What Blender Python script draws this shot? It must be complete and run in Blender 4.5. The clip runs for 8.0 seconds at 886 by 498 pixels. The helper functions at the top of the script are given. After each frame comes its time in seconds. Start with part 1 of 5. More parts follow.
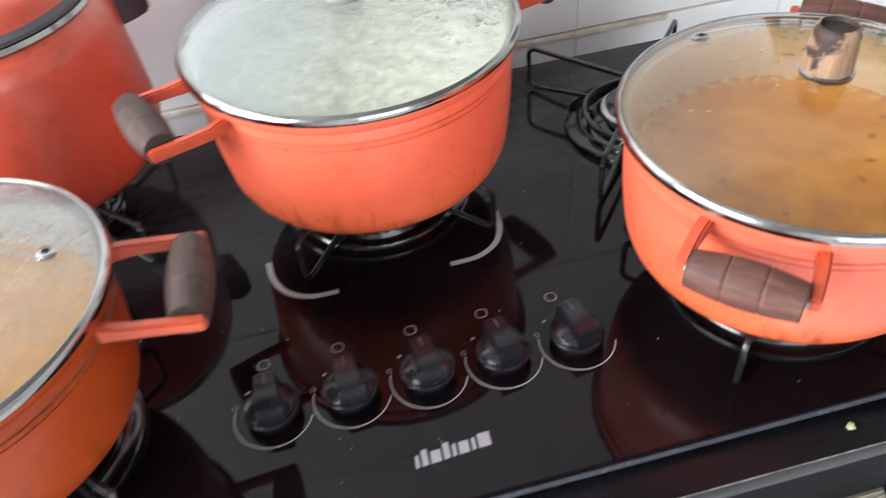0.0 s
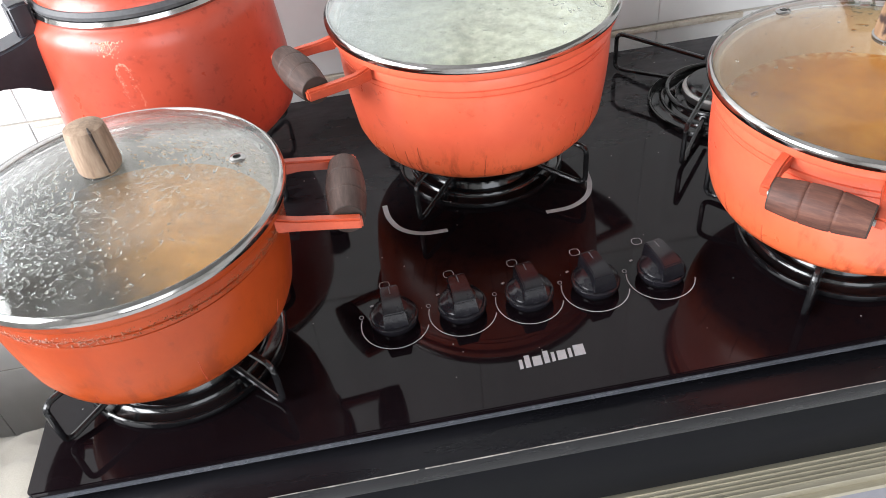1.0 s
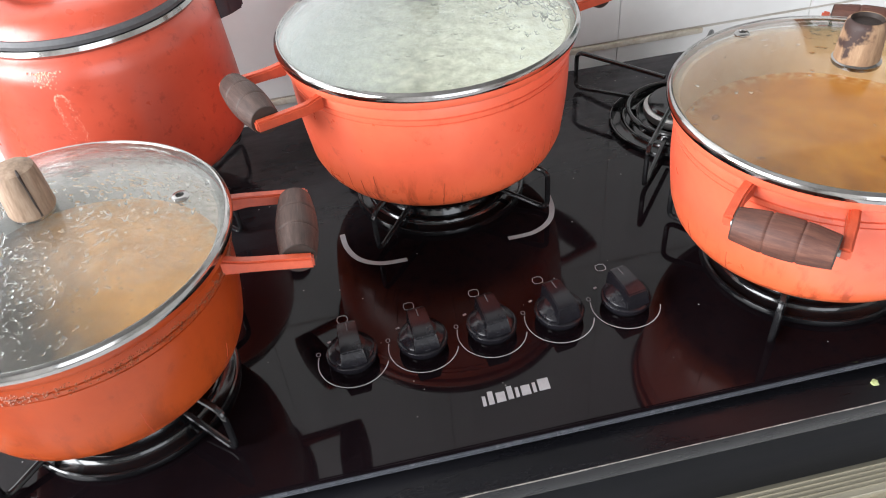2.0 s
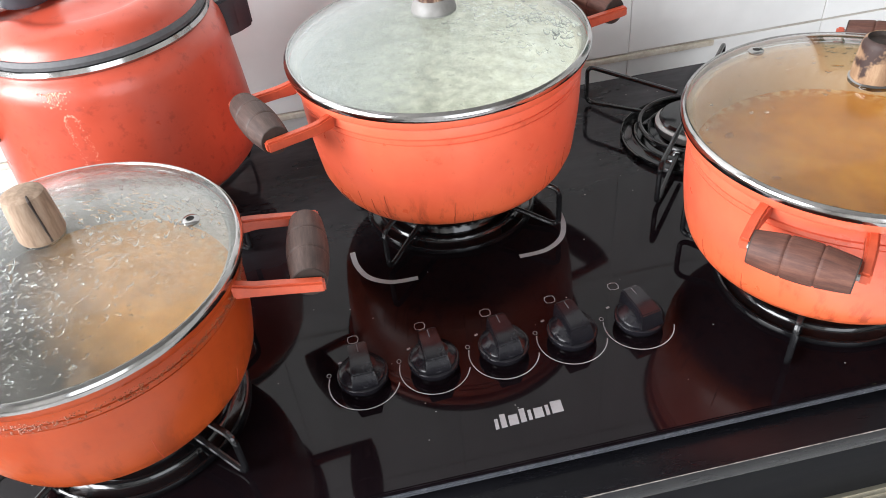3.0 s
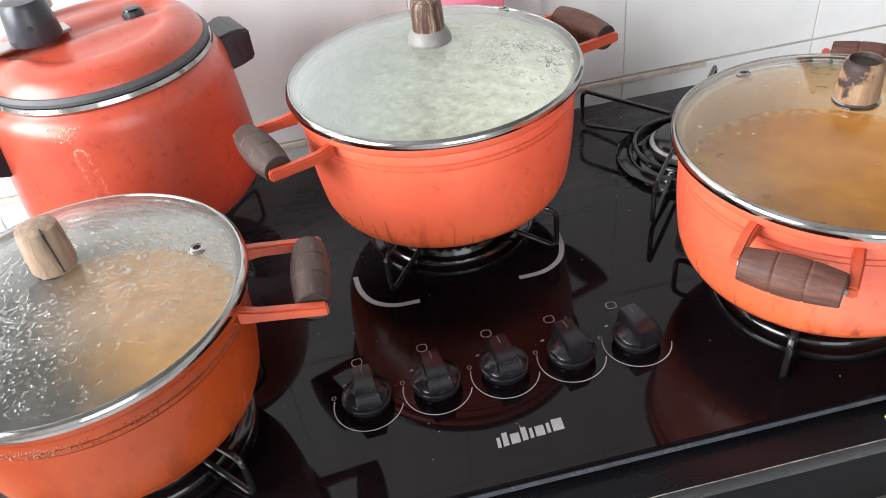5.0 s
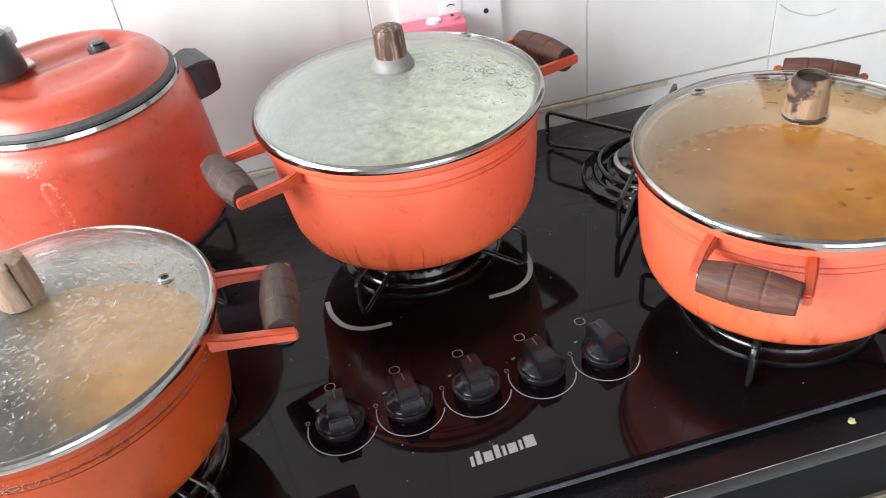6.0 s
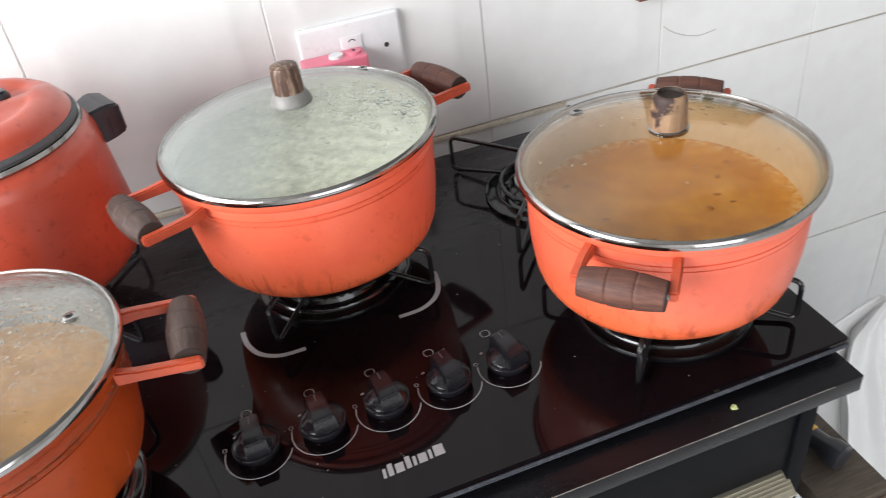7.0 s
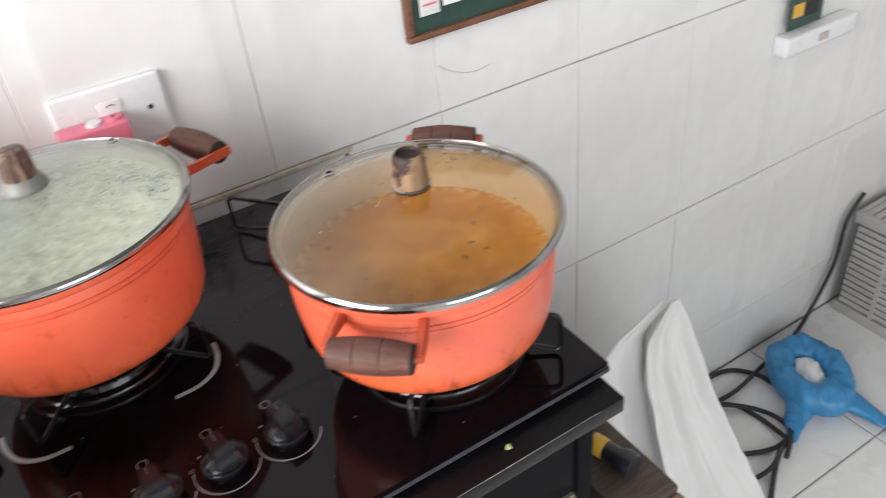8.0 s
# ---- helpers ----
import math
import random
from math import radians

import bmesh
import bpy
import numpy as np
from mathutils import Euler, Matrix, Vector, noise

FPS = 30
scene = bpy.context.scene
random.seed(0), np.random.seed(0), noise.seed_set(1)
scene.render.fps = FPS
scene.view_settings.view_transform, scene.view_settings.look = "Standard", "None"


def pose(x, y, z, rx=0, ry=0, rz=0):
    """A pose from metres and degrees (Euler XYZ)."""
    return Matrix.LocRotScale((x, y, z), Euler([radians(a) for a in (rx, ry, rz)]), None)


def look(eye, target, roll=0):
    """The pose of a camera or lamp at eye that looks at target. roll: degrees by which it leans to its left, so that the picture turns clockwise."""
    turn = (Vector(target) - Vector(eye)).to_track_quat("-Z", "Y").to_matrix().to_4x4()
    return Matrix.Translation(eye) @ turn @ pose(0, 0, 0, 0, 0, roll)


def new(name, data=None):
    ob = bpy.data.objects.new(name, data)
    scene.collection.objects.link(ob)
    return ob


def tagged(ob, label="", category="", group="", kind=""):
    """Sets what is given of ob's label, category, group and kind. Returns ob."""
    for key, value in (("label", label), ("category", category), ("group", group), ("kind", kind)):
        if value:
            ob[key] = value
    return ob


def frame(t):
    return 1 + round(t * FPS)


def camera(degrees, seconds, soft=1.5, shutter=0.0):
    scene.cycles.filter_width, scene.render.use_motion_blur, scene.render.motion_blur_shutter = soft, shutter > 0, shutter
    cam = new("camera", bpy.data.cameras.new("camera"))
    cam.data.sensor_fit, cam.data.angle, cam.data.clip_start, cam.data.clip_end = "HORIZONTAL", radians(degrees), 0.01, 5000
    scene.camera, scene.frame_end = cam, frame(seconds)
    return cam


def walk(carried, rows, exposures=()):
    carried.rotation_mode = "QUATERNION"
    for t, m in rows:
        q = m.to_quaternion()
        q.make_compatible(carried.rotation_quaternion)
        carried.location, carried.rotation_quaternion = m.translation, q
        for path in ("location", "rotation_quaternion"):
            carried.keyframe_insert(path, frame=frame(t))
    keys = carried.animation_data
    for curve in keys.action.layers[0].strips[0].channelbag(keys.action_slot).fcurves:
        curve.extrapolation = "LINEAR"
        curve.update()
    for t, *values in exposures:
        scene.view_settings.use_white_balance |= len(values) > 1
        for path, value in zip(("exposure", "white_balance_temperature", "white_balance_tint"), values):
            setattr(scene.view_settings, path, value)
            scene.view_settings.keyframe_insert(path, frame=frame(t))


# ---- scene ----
cam = camera(59.41, 8.0, 0.95, 0.4)
PATH = [
    (0, (-0.0089, -0.2271, 1.3216), (0.2216, 1.2069, -0.0533), -6.49),
    (0.5, (-0.0591, -0.2916, 1.3215), (0.0695, 1.1778, -0.0291), -6.76),
    (1, (-0.0749, -0.3181, 1.3340), (0.0551, 1.1730, 0.0074), -6.48),
    (1.5, (-0.0717, -0.3083, 1.3257), (0.1276, 1.1742, -0.0018), -5.24),
    (2, (-0.0617, -0.2936, 1.3339), (0.1470, 1.1965, 0.0164), -5.74),
    (3.5, (-0.0623, -0.2822, 1.3407), (0.1177, 1.2310, 0.0453), -6.79),
    (4, (-0.0634, -0.2837, 1.3446), (0.1118, 1.2458, 0.0679), -7.31),
    (5.5, (-0.0571, -0.2982, 1.3489), (0.1564, 1.2520, 0.1034), -7.76),
    (6, (-0.0527, -0.3024, 1.3517), (0.2042, 1.2615, 0.1318), -7.99),
    (6.5, (-0.0384, -0.3196, 1.3584), (0.2861, 1.2496, 0.1616), -8.23),
    (7, (-0.0296, -0.3380, 1.3624), (0.3890, 1.2215, 0.1823), -8.14),
    (7.5, (-0.0020, -0.3463, 1.3667), (0.5775, 1.1619, 0.1879), -7.50),
    (8, (0.0506, -0.3500, 1.3809), (0.8142, 1.0730, 0.2010), -6.64),
]
walk(cam, [(t, look(eye, target, roll)) for t, eye, target, roll in PATH], ((0, 0.08, 6230, 10), (1, -0.02, 6400, 10), (3.5, 0.02, 6420, 10), (4, -0.12, 6440, 10), (5.5, -0.10, 6450, 10), (6.5, -0.12, 6500, 10), (7, -0.30, 6510, 10), (8, -0.38, 6640, 10)))

# ---- world, daylight from the window opening, added rear fill, exposure ----
world = bpy.data.worlds.new("world")
scene.world = world
world.use_nodes = True
wn = world.node_tree
sky = wn.nodes.new("ShaderNodeTexSky")
sky.sky_type, sky.sun_disc = "NISHITA", False
sky.sun_elevation, sky.sun_rotation = radians(48), radians(120)
wn.nodes["Background"].inputs["Strength"].default_value = 0.12
wn.links.new(sky.outputs[0], wn.nodes["Background"].inputs["Color"])


def area_light(name, eye, target, wide, high, watts, colour):
    lamp = bpy.data.lights.new(name, "AREA")
    lamp.shape, lamp.size, lamp.size_y, lamp.energy, lamp.color = "RECTANGLE", wide, high, watts, colour
    ob = new(name, lamp)
    ob.matrix_world = look(eye, target)
    return ob


area_light("window_daylight", (-1.61, -0.45, 1.70), (0.0, -0.40, 1.45), 1.5, 1.1, 112, (0.975, 0.985, 1.0))
# Fill added from behind the camera, set in an assumed doorway.
area_light("rear_fill_light", (0.35, -2.21, 1.30), (0.35, 0.3, 1.15), 1.3, 1.9, 32, (0.97, 0.98, 1.0))


# ---- materials ----
def material(name):
    m = bpy.data.materials.new(name)
    m.use_nodes = True
    return m, m.node_tree, m.node_tree.nodes["Principled BSDF"]


def noise_tex(nt, scale, detail=4.0, rough=0.55, coords="Object", stretch=None):
    tc = nt.nodes.new("ShaderNodeTexCoord")
    n = nt.nodes.new("ShaderNodeTexNoise")
    n.inputs["Scale"].default_value, n.inputs["Detail"].default_value, n.inputs["Roughness"].default_value = scale, detail, rough
    if stretch:
        mp = nt.nodes.new("ShaderNodeMapping")
        mp.inputs["Scale"].default_value = stretch
        nt.links.new(tc.outputs[coords], mp.inputs["Vector"])
        nt.links.new(mp.outputs[0], n.inputs["Vector"])
    else:
        nt.links.new(tc.outputs[coords], n.inputs["Vector"])
    return n


def ramp(nt, src, stops):
    r = nt.nodes.new("ShaderNodeValToRGB")
    while len(r.color_ramp.elements) < len(stops):
        r.color_ramp.elements.new(0.5)
    for e, (p, c) in zip(r.color_ramp.elements, stops):
        e.position = p
        e.color = (*c, 1) if len(c) == 3 else c
    nt.links.new(src, r.inputs[0])
    return r


def bump(nt, bsdf, src, strength, distance=0.001):
    b = nt.nodes.new("ShaderNodeBump")
    b.inputs["Strength"].default_value, b.inputs["Distance"].default_value = strength, distance
    nt.links.new(src, b.inputs["Height"])
    nt.links.new(b.outputs[0], bsdf.inputs["Normal"])


def mottled(name, dark, light, rough=(0.4, 0.55), scale=6.0, fine=90.0, relief=0.05, metal=0.0, stretch=None, coat=0.0, sheen=0.0):
    """Two scales of variation in colour, roughness and relief."""
    m, nt, b = material(name)
    n1 = noise_tex(nt, scale, 5.0, 0.6, stretch=stretch)
    n2 = noise_tex(nt, fine, 3.0, 0.6, stretch=stretch)
    mix = nt.nodes.new("ShaderNodeMath")
    mix.operation = "MULTIPLY_ADD"
    mix.inputs[1].default_value = 0.35
    nt.links.new(n2.outputs[0], mix.inputs[0])
    half = nt.nodes.new("ShaderNodeMath")
    half.operation = "MULTIPLY"
    half.inputs[1].default_value = 0.65
    nt.links.new(n1.outputs[0], half.inputs[0])
    nt.links.new(half.outputs[0], mix.inputs[2])
    nt.links.new(ramp(nt, mix.outputs[0], [(0.32, dark), (0.68, light)]).outputs[0], b.inputs["Base Color"])
    rr = nt.nodes.new("ShaderNodeMapRange")
    rr.inputs["From Min"].default_value, rr.inputs["From Max"].default_value = 0.3, 0.7
    rr.inputs["To Min"].default_value, rr.inputs["To Max"].default_value = rough
    nt.links.new(n1.outputs[0], rr.inputs["Value"])
    nt.links.new(rr.outputs[0], b.inputs["Roughness"])
    b.inputs["Metallic"].default_value = metal
    b.inputs["Coat Weight"].default_value = coat
    b.inputs["Coat Roughness"].default_value = 0.12
    b.inputs["Sheen Weight"].default_value = sheen
    if relief:
        bump(nt, b, n2.outputs[0], relief)
    return m


def enamel(name, dark, light, scorch, height, streaks=0.5, foot_colour=(0.74, 0.150, 0.026), flecks=(230.0, 0.64, 0.72, 0.45), coat=0.25):
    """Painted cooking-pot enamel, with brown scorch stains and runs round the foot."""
    m, nt, b = material(name)
    base = ramp(nt, noise_tex(nt, 9.0, 5.0, 0.65).outputs[0], [(0.35, dark), (0.66, light)])
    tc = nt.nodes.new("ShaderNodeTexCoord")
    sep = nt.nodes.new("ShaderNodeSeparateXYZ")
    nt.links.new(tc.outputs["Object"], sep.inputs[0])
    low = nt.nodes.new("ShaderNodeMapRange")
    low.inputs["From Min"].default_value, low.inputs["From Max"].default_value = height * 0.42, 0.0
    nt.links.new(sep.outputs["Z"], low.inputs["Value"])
    st = ramp(nt, noise_tex(nt, 75.0, 5.0, 0.72, stretch=(1, 1, 0.22)).outputs[0], [(0.51, (0, 0, 0)), (0.63, (1, 1, 1))])
    mul = nt.nodes.new("ShaderNodeMath")
    mul.operation = "MULTIPLY"
    nt.links.new(low.outputs[0], mul.inputs[0])
    nt.links.new(st.outputs[0], mul.inputs[1])
    mul2 = nt.nodes.new("ShaderNodeMath")
    mul2.operation = "MULTIPLY"
    mul2.inputs[1].default_value = streaks
    nt.links.new(mul.outputs[0], mul2.inputs[0])
    mx = nt.nodes.new("ShaderNodeMix")
    mx.data_type = "RGBA"
    nt.links.new(mul2.outputs[0], mx.inputs["Factor"])
    # Blend to a second colour towards the foot.
    foot_mix = nt.nodes.new("ShaderNodeMix")
    foot_mix.data_type = "RGBA"
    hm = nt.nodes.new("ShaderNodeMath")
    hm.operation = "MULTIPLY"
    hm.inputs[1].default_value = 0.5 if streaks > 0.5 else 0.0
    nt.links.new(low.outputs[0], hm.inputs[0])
    nt.links.new(hm.outputs[0], foot_mix.inputs["Factor"])
    nt.links.new(base.outputs[0], foot_mix.inputs["A"])
    foot_mix.inputs["B"].default_value = (*foot_colour, 1)
    nt.links.new(foot_mix.outputs["Result"], mx.inputs["A"])
    mx.inputs["B"].default_value = (*scorch, 1)
    spots = ramp(nt, noise_tex(nt, flecks[0], 4.0, 0.65).outputs[0], [(flecks[1], (0, 0, 0)), (flecks[2], (1, 1, 1))])
    few = nt.nodes.new("ShaderNodeMath")
    few.operation = "MULTIPLY"
    few.inputs[1].default_value = flecks[3]
    nt.links.new(spots.outputs[0], few.inputs[0])
    fleck = nt.nodes.new("ShaderNodeMix")
    fleck.data_type = "RGBA"
    nt.links.new(few.outputs[0], fleck.inputs["Factor"])
    nt.links.new(mx.outputs["Result"], fleck.inputs["A"])
    fleck.inputs["B"].default_value = (*scorch, 1)
    nt.links.new(fleck.outputs["Result"], b.inputs["Base Color"])
    nr = noise_tex(nt, 30.0, 4.0)
    nt.links.new(ramp(nt, nr.outputs[0], [(0.3, (0.26,) * 3), (0.7, (0.46,) * 3)]).outputs[0], b.inputs["Roughness"])
    b.inputs["Coat Weight"].default_value, b.inputs["Coat Roughness"].default_value = coat, 0.2
    b.inputs["Specular IOR Level"].default_value = 0.3 + 0.8 * coat
    bump(nt, b, noise_tex(nt, 260.0, 3.0).outputs[0], 0.05, 0.0006)
    return m


def gloss_weight(nt, least=0.03):
    """How much a thin pane mirrors: little when met straight on, much at a grazing angle."""
    lw = nt.nodes.new("ShaderNodeLayerWeight")
    pw, ma = nt.nodes.new("ShaderNodeMath"), nt.nodes.new("ShaderNodeMath")
    pw.operation, ma.operation = "POWER", "MULTIPLY_ADD"
    lw.inputs["Blend"].default_value = 0.5
    pw.inputs[1].default_value = 5.0
    ma.inputs[1].default_value, ma.inputs[2].default_value = 1.0 - least, least
    nt.links.new(lw.outputs["Facing"], pw.inputs[0])
    nt.links.new(pw.outputs[0], ma.inputs[0])
    return ma


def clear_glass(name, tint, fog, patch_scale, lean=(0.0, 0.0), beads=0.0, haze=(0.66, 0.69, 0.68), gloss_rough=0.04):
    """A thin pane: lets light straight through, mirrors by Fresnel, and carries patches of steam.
    lean thickens the haze towards one side of the pane, beads says how far it has run into drops."""
    m, nt, b = material(name)
    out = nt.nodes["Material Output"]
    tr = nt.nodes.new("ShaderNodeBsdfTransparent")
    tr.inputs[0].default_value = (*tint, 1)
    df = nt.nodes.new("ShaderNodeBsdfDiffuse")
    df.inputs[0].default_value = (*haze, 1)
    gl = nt.nodes.new("ShaderNodeBsdfGlossy")
    gl.inputs["Roughness"].default_value = gloss_rough
    fr = gloss_weight(nt)
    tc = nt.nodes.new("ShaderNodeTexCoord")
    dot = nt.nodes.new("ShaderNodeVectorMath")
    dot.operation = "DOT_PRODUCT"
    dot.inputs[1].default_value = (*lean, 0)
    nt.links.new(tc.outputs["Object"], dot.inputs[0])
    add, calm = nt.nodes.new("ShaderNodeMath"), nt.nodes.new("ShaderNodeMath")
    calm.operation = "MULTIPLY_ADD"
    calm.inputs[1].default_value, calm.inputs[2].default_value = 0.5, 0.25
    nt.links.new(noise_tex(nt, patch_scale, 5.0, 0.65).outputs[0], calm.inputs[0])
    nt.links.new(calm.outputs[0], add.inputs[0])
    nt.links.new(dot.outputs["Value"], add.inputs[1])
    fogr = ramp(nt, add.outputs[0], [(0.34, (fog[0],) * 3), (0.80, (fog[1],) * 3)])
    fine = noise_tex(nt, 250.0, 3.0, 0.6, stretch=(0.9, 1.25, 1.0))
    run = ramp(nt, fine.outputs[0], [(0.45, (1.0 - beads,) * 3), (0.56, (1.0,) * 3)])
    mul = nt.nodes.new("ShaderNodeMath")
    mul.operation = "MULTIPLY"
    nt.links.new(fogr.outputs[0], mul.inputs[0])
    nt.links.new(run.outputs[0], mul.inputs[1])
    bump(nt, gl, fine.outputs[0], 0.2 * beads, 0.0006)
    m1, m2 = nt.nodes.new("ShaderNodeMixShader"), nt.nodes.new("ShaderNodeMixShader")
    nt.links.new(mul.outputs[0], m1.inputs[0])
    nt.links.new(tr.outputs[0], m1.inputs[1])
    nt.links.new(df.outputs[0], m1.inputs[2])
    nt.links.new(fr.outputs[0], m2.inputs[0])
    nt.links.new(m1.outputs[0], m2.inputs[1])
    nt.links.new(gl.outputs[0], m2.inputs[2])
    nt.links.new(m2.outputs[0], out.inputs["Surface"])
    return m


def broth(name, stops, scale, rough, relief, bubbles=0.0, lean=(0.0, 0.0), foam=None):
    """A simmering surface; lean drifts its tones to one side, foam = (radius, colour) leaves scum at the wall."""
    m, nt, b = material(name)
    n = noise_tex(nt, scale, 6.0, 0.6)
    tc = nt.nodes.new("ShaderNodeTexCoord")
    dot, add = nt.nodes.new("ShaderNodeVectorMath"), nt.nodes.new("ShaderNodeMath")
    dot.operation = "DOT_PRODUCT"
    dot.inputs[1].default_value = (*lean, 0)
    nt.links.new(tc.outputs["Object"], dot.inputs[0])
    nt.links.new(n.outputs[0], add.inputs[0])
    nt.links.new(dot.outputs["Value"], add.inputs[1])
    colour = ramp(nt, add.outputs[0], stops).outputs[0]
    if foam:
        flat, far = nt.nodes.new("ShaderNodeVectorMath"), nt.nodes.new("ShaderNodeVectorMath")
        flat.operation, far.operation = "MULTIPLY", "LENGTH"
        flat.inputs[1].default_value = (1, 1, 0)
        nt.links.new(tc.outputs["Object"], flat.inputs[0])
        nt.links.new(flat.outputs[0], far.inputs[0])
        edge, mul, mx = nt.nodes.new("ShaderNodeMapRange"), nt.nodes.new("ShaderNodeMath"), nt.nodes.new("ShaderNodeMix")
        edge.inputs["From Min"].default_value, edge.inputs["From Max"].default_value = foam[0] - 0.014, foam[0] - 0.002
        nt.links.new(far.outputs["Value"], edge.inputs["Value"])
        mul.operation, mx.data_type = "MULTIPLY", "RGBA"
        nt.links.new(edge.outputs[0], mul.inputs[0])
        nt.links.new(ramp(nt, noise_tex(nt, 140.0, 4.0, 0.6).outputs[0], [(0.44, (0, 0, 0)), (0.60, (1, 1, 1))]).outputs[0], mul.inputs[1])
        nt.links.new(mul.outputs[0], mx.inputs["Factor"])
        nt.links.new(colour, mx.inputs["A"])
        mx.inputs["B"].default_value = (*foam[1], 1)
        colour = mx.outputs["Result"]
    nt.links.new(colour, b.inputs["Base Color"])
    b.inputs["Roughness"].default_value = rough
    if bubbles:
        v = nt.nodes.new("ShaderNodeTexVoronoi")
        v.inputs["Scale"].default_value = 330.0
        nt.links.new(tc.outputs["Object"], v.inputs["Vector"])
        bump(nt, b, v.outputs["Distance"], bubbles, 0.004)
    else:
        bump(nt, b, noise_tex(nt, scale * 5, 4.0).outputs[0], relief, 0.002)
    return m


def wood(name, dark, mid, light, rough=0.62, grain=115.0, stretch=(0.22, 2.4, 2.4)):
    m, nt, b = material(name)
    n = noise_tex(nt, grain, 7.0, 0.72, stretch=stretch)
    nt.links.new(ramp(nt, n.outputs[0], [(0.28, dark), (0.5, mid), (0.74, light)]).outputs[0], b.inputs["Base Color"])
    b.inputs["Roughness"].default_value = rough
    bump(nt, b, n.outputs[0], 0.35, 0.0015)
    return m


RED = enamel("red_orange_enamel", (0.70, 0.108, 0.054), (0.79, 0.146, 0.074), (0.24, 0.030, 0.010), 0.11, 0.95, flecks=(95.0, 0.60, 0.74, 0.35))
# The left pot's red: browned, then darkened further for the shade on it.
BROWNED_SHADED = enamel("browned_shaded_red_enamel", (0.27, 0.034, 0.007), (0.38, 0.056, 0.011), (0.13, 0.022, 0.008), 0.18, 0.6, (0.38, 0.066, 0.009), (80.0, 0.58, 0.74, 0.45), 0.0)
RED_TRIM = mottled("red_orange_trim_paint", (0.40, 0.052, 0.020), (0.56, 0.092, 0.038), (0.3, 0.45), 40, 260, 0.06)
CRIMSON = enamel("brick_red_enamel", (0.43, 0.058, 0.030), (0.55, 0.082, 0.042), (0.24, 0.026, 0.014), 0.16, 0.35, flecks=(120.0, 0.57, 0.70, 0.5))
STEEL = mottled("polished_steel", (0.29, 0.285, 0.28), (0.44, 0.43, 0.42), (0.08, 0.20), 30, 300, 0.02, 1.0)
DULL_STEEL = mottled("dull_aluminium", (0.42, 0.41, 0.4), (0.56, 0.55, 0.54), (0.34, 0.5), 30, 300, 0.03, 1.0)
INSIDE = mottled("pale_nonstick_lining", (0.44, 0.40, 0.33), (0.54, 0.50, 0.42), (0.35, 0.5), 12, 140, 0.04)
# The tan puts the broth's warm bounced light into the lining's colour.
LINING_TAN = mottled("tan_bounce_lining", (0.42, 0.27, 0.13), (0.56, 0.40, 0.235), (0.3, 0.45), 14, 140, 0.04)
LINING_GREY = mottled("grey_nonstick_lining", (0.26, 0.265, 0.26), (0.36, 0.365, 0.355), (0.3, 0.45), 14, 140, 0.04)
DARK_WOOD = wood("dark_reddish_wood", (0.030, 0.010, 0.007), (0.085, 0.030, 0.019), (0.15, 0.060, 0.038))
GREY_WOOD = wood("weathered_brown_wood", (0.018, 0.009, 0.007), (0.050, 0.028, 0.022), (0.105, 0.066, 0.054))
STOOL_WOOD = wood("greyed_stool_wood", (0.030, 0.022, 0.016), (0.066, 0.050, 0.037), (0.11, 0.088, 0.066))
PALE_WOOD = wood("pale_bare_wood", (0.11, 0.070, 0.046), (0.25, 0.168, 0.112), (0.37, 0.275, 0.20), 0.65, 90.0, (2.2, 2.2, 0.3))
STREAKED_WOOD = wood("worn_streaked_wood", (0.016, 0.008, 0.006), (0.075, 0.034, 0.020), (0.62, 0.45, 0.32), 0.45, 105.0, (2.6, 2.6, 0.22))


def burnt_wood():
    """Pale bare wood with one side charred to a dark brown."""
    m = wood("scorched_wood", (0.12, 0.065, 0.036), (0.24, 0.14, 0.078), (0.36, 0.235, 0.14), 0.6, 80.0, (2.0, 2.0, 0.4))
    nt = m.node_tree
    b = nt.nodes["Principled BSDF"]
    plain = b.inputs["Base Color"].links[0].from_socket
    burn = ramp(nt, noise_tex(nt, 42.0, 4.0, 0.55).outputs[0], [(0.52, (0, 0, 0)), (0.57, (1, 1, 1))])
    mx = nt.nodes.new("ShaderNodeMix")
    mx.data_type = "RGBA"
    nt.links.new(burn.outputs[0], mx.inputs["Factor"])
    nt.links.new(plain, mx.inputs["A"])
    mx.inputs["B"].default_value = (0.030, 0.012, 0.009, 1)
    nt.links.new(mx.outputs["Result"], b.inputs["Base Color"])
    return m


BURNT_WOOD = burnt_wood()
CHAR = mottled("charred_wood", (0.012, 0.008, 0.006), (0.04, 0.024, 0.018), (0.6, 0.8), 60, 300, 0.3)
BLACK_PLASTIC = mottled("black_bakelite", (0.020, 0.021, 0.027), (0.034, 0.036, 0.045), (0.28, 0.42), 20, 200, 0.05)
KNOB_PLASTIC = mottled("satin_black_plastic", (0.006, 0.006, 0.008), (0.011, 0.010, 0.013), (0.17, 0.28), 30, 260, 0.04)
RUBBER_PALE = mottled("pale_silicone", (0.15, 0.145, 0.135), (0.22, 0.21, 0.20), (0.4, 0.55), 60, 300, 0.05)
RUBBER = mottled("grey_rubber_seal", (0.055, 0.055, 0.06), (0.10, 0.10, 0.105), (0.5, 0.65), 40, 300, 0.1)
ENAMEL_BLACK = mottled("black_enamelled_wire", (0.006, 0.006, 0.007), (0.012, 0.012, 0.013), (0.12, 0.22), 40, 300, 0.05)
BOWL_BLACK = mottled("glossy_black_enamel", (0.003, 0.003, 0.0035), (0.006, 0.006, 0.007), (0.10, 0.18), 40, 300, 0.03)
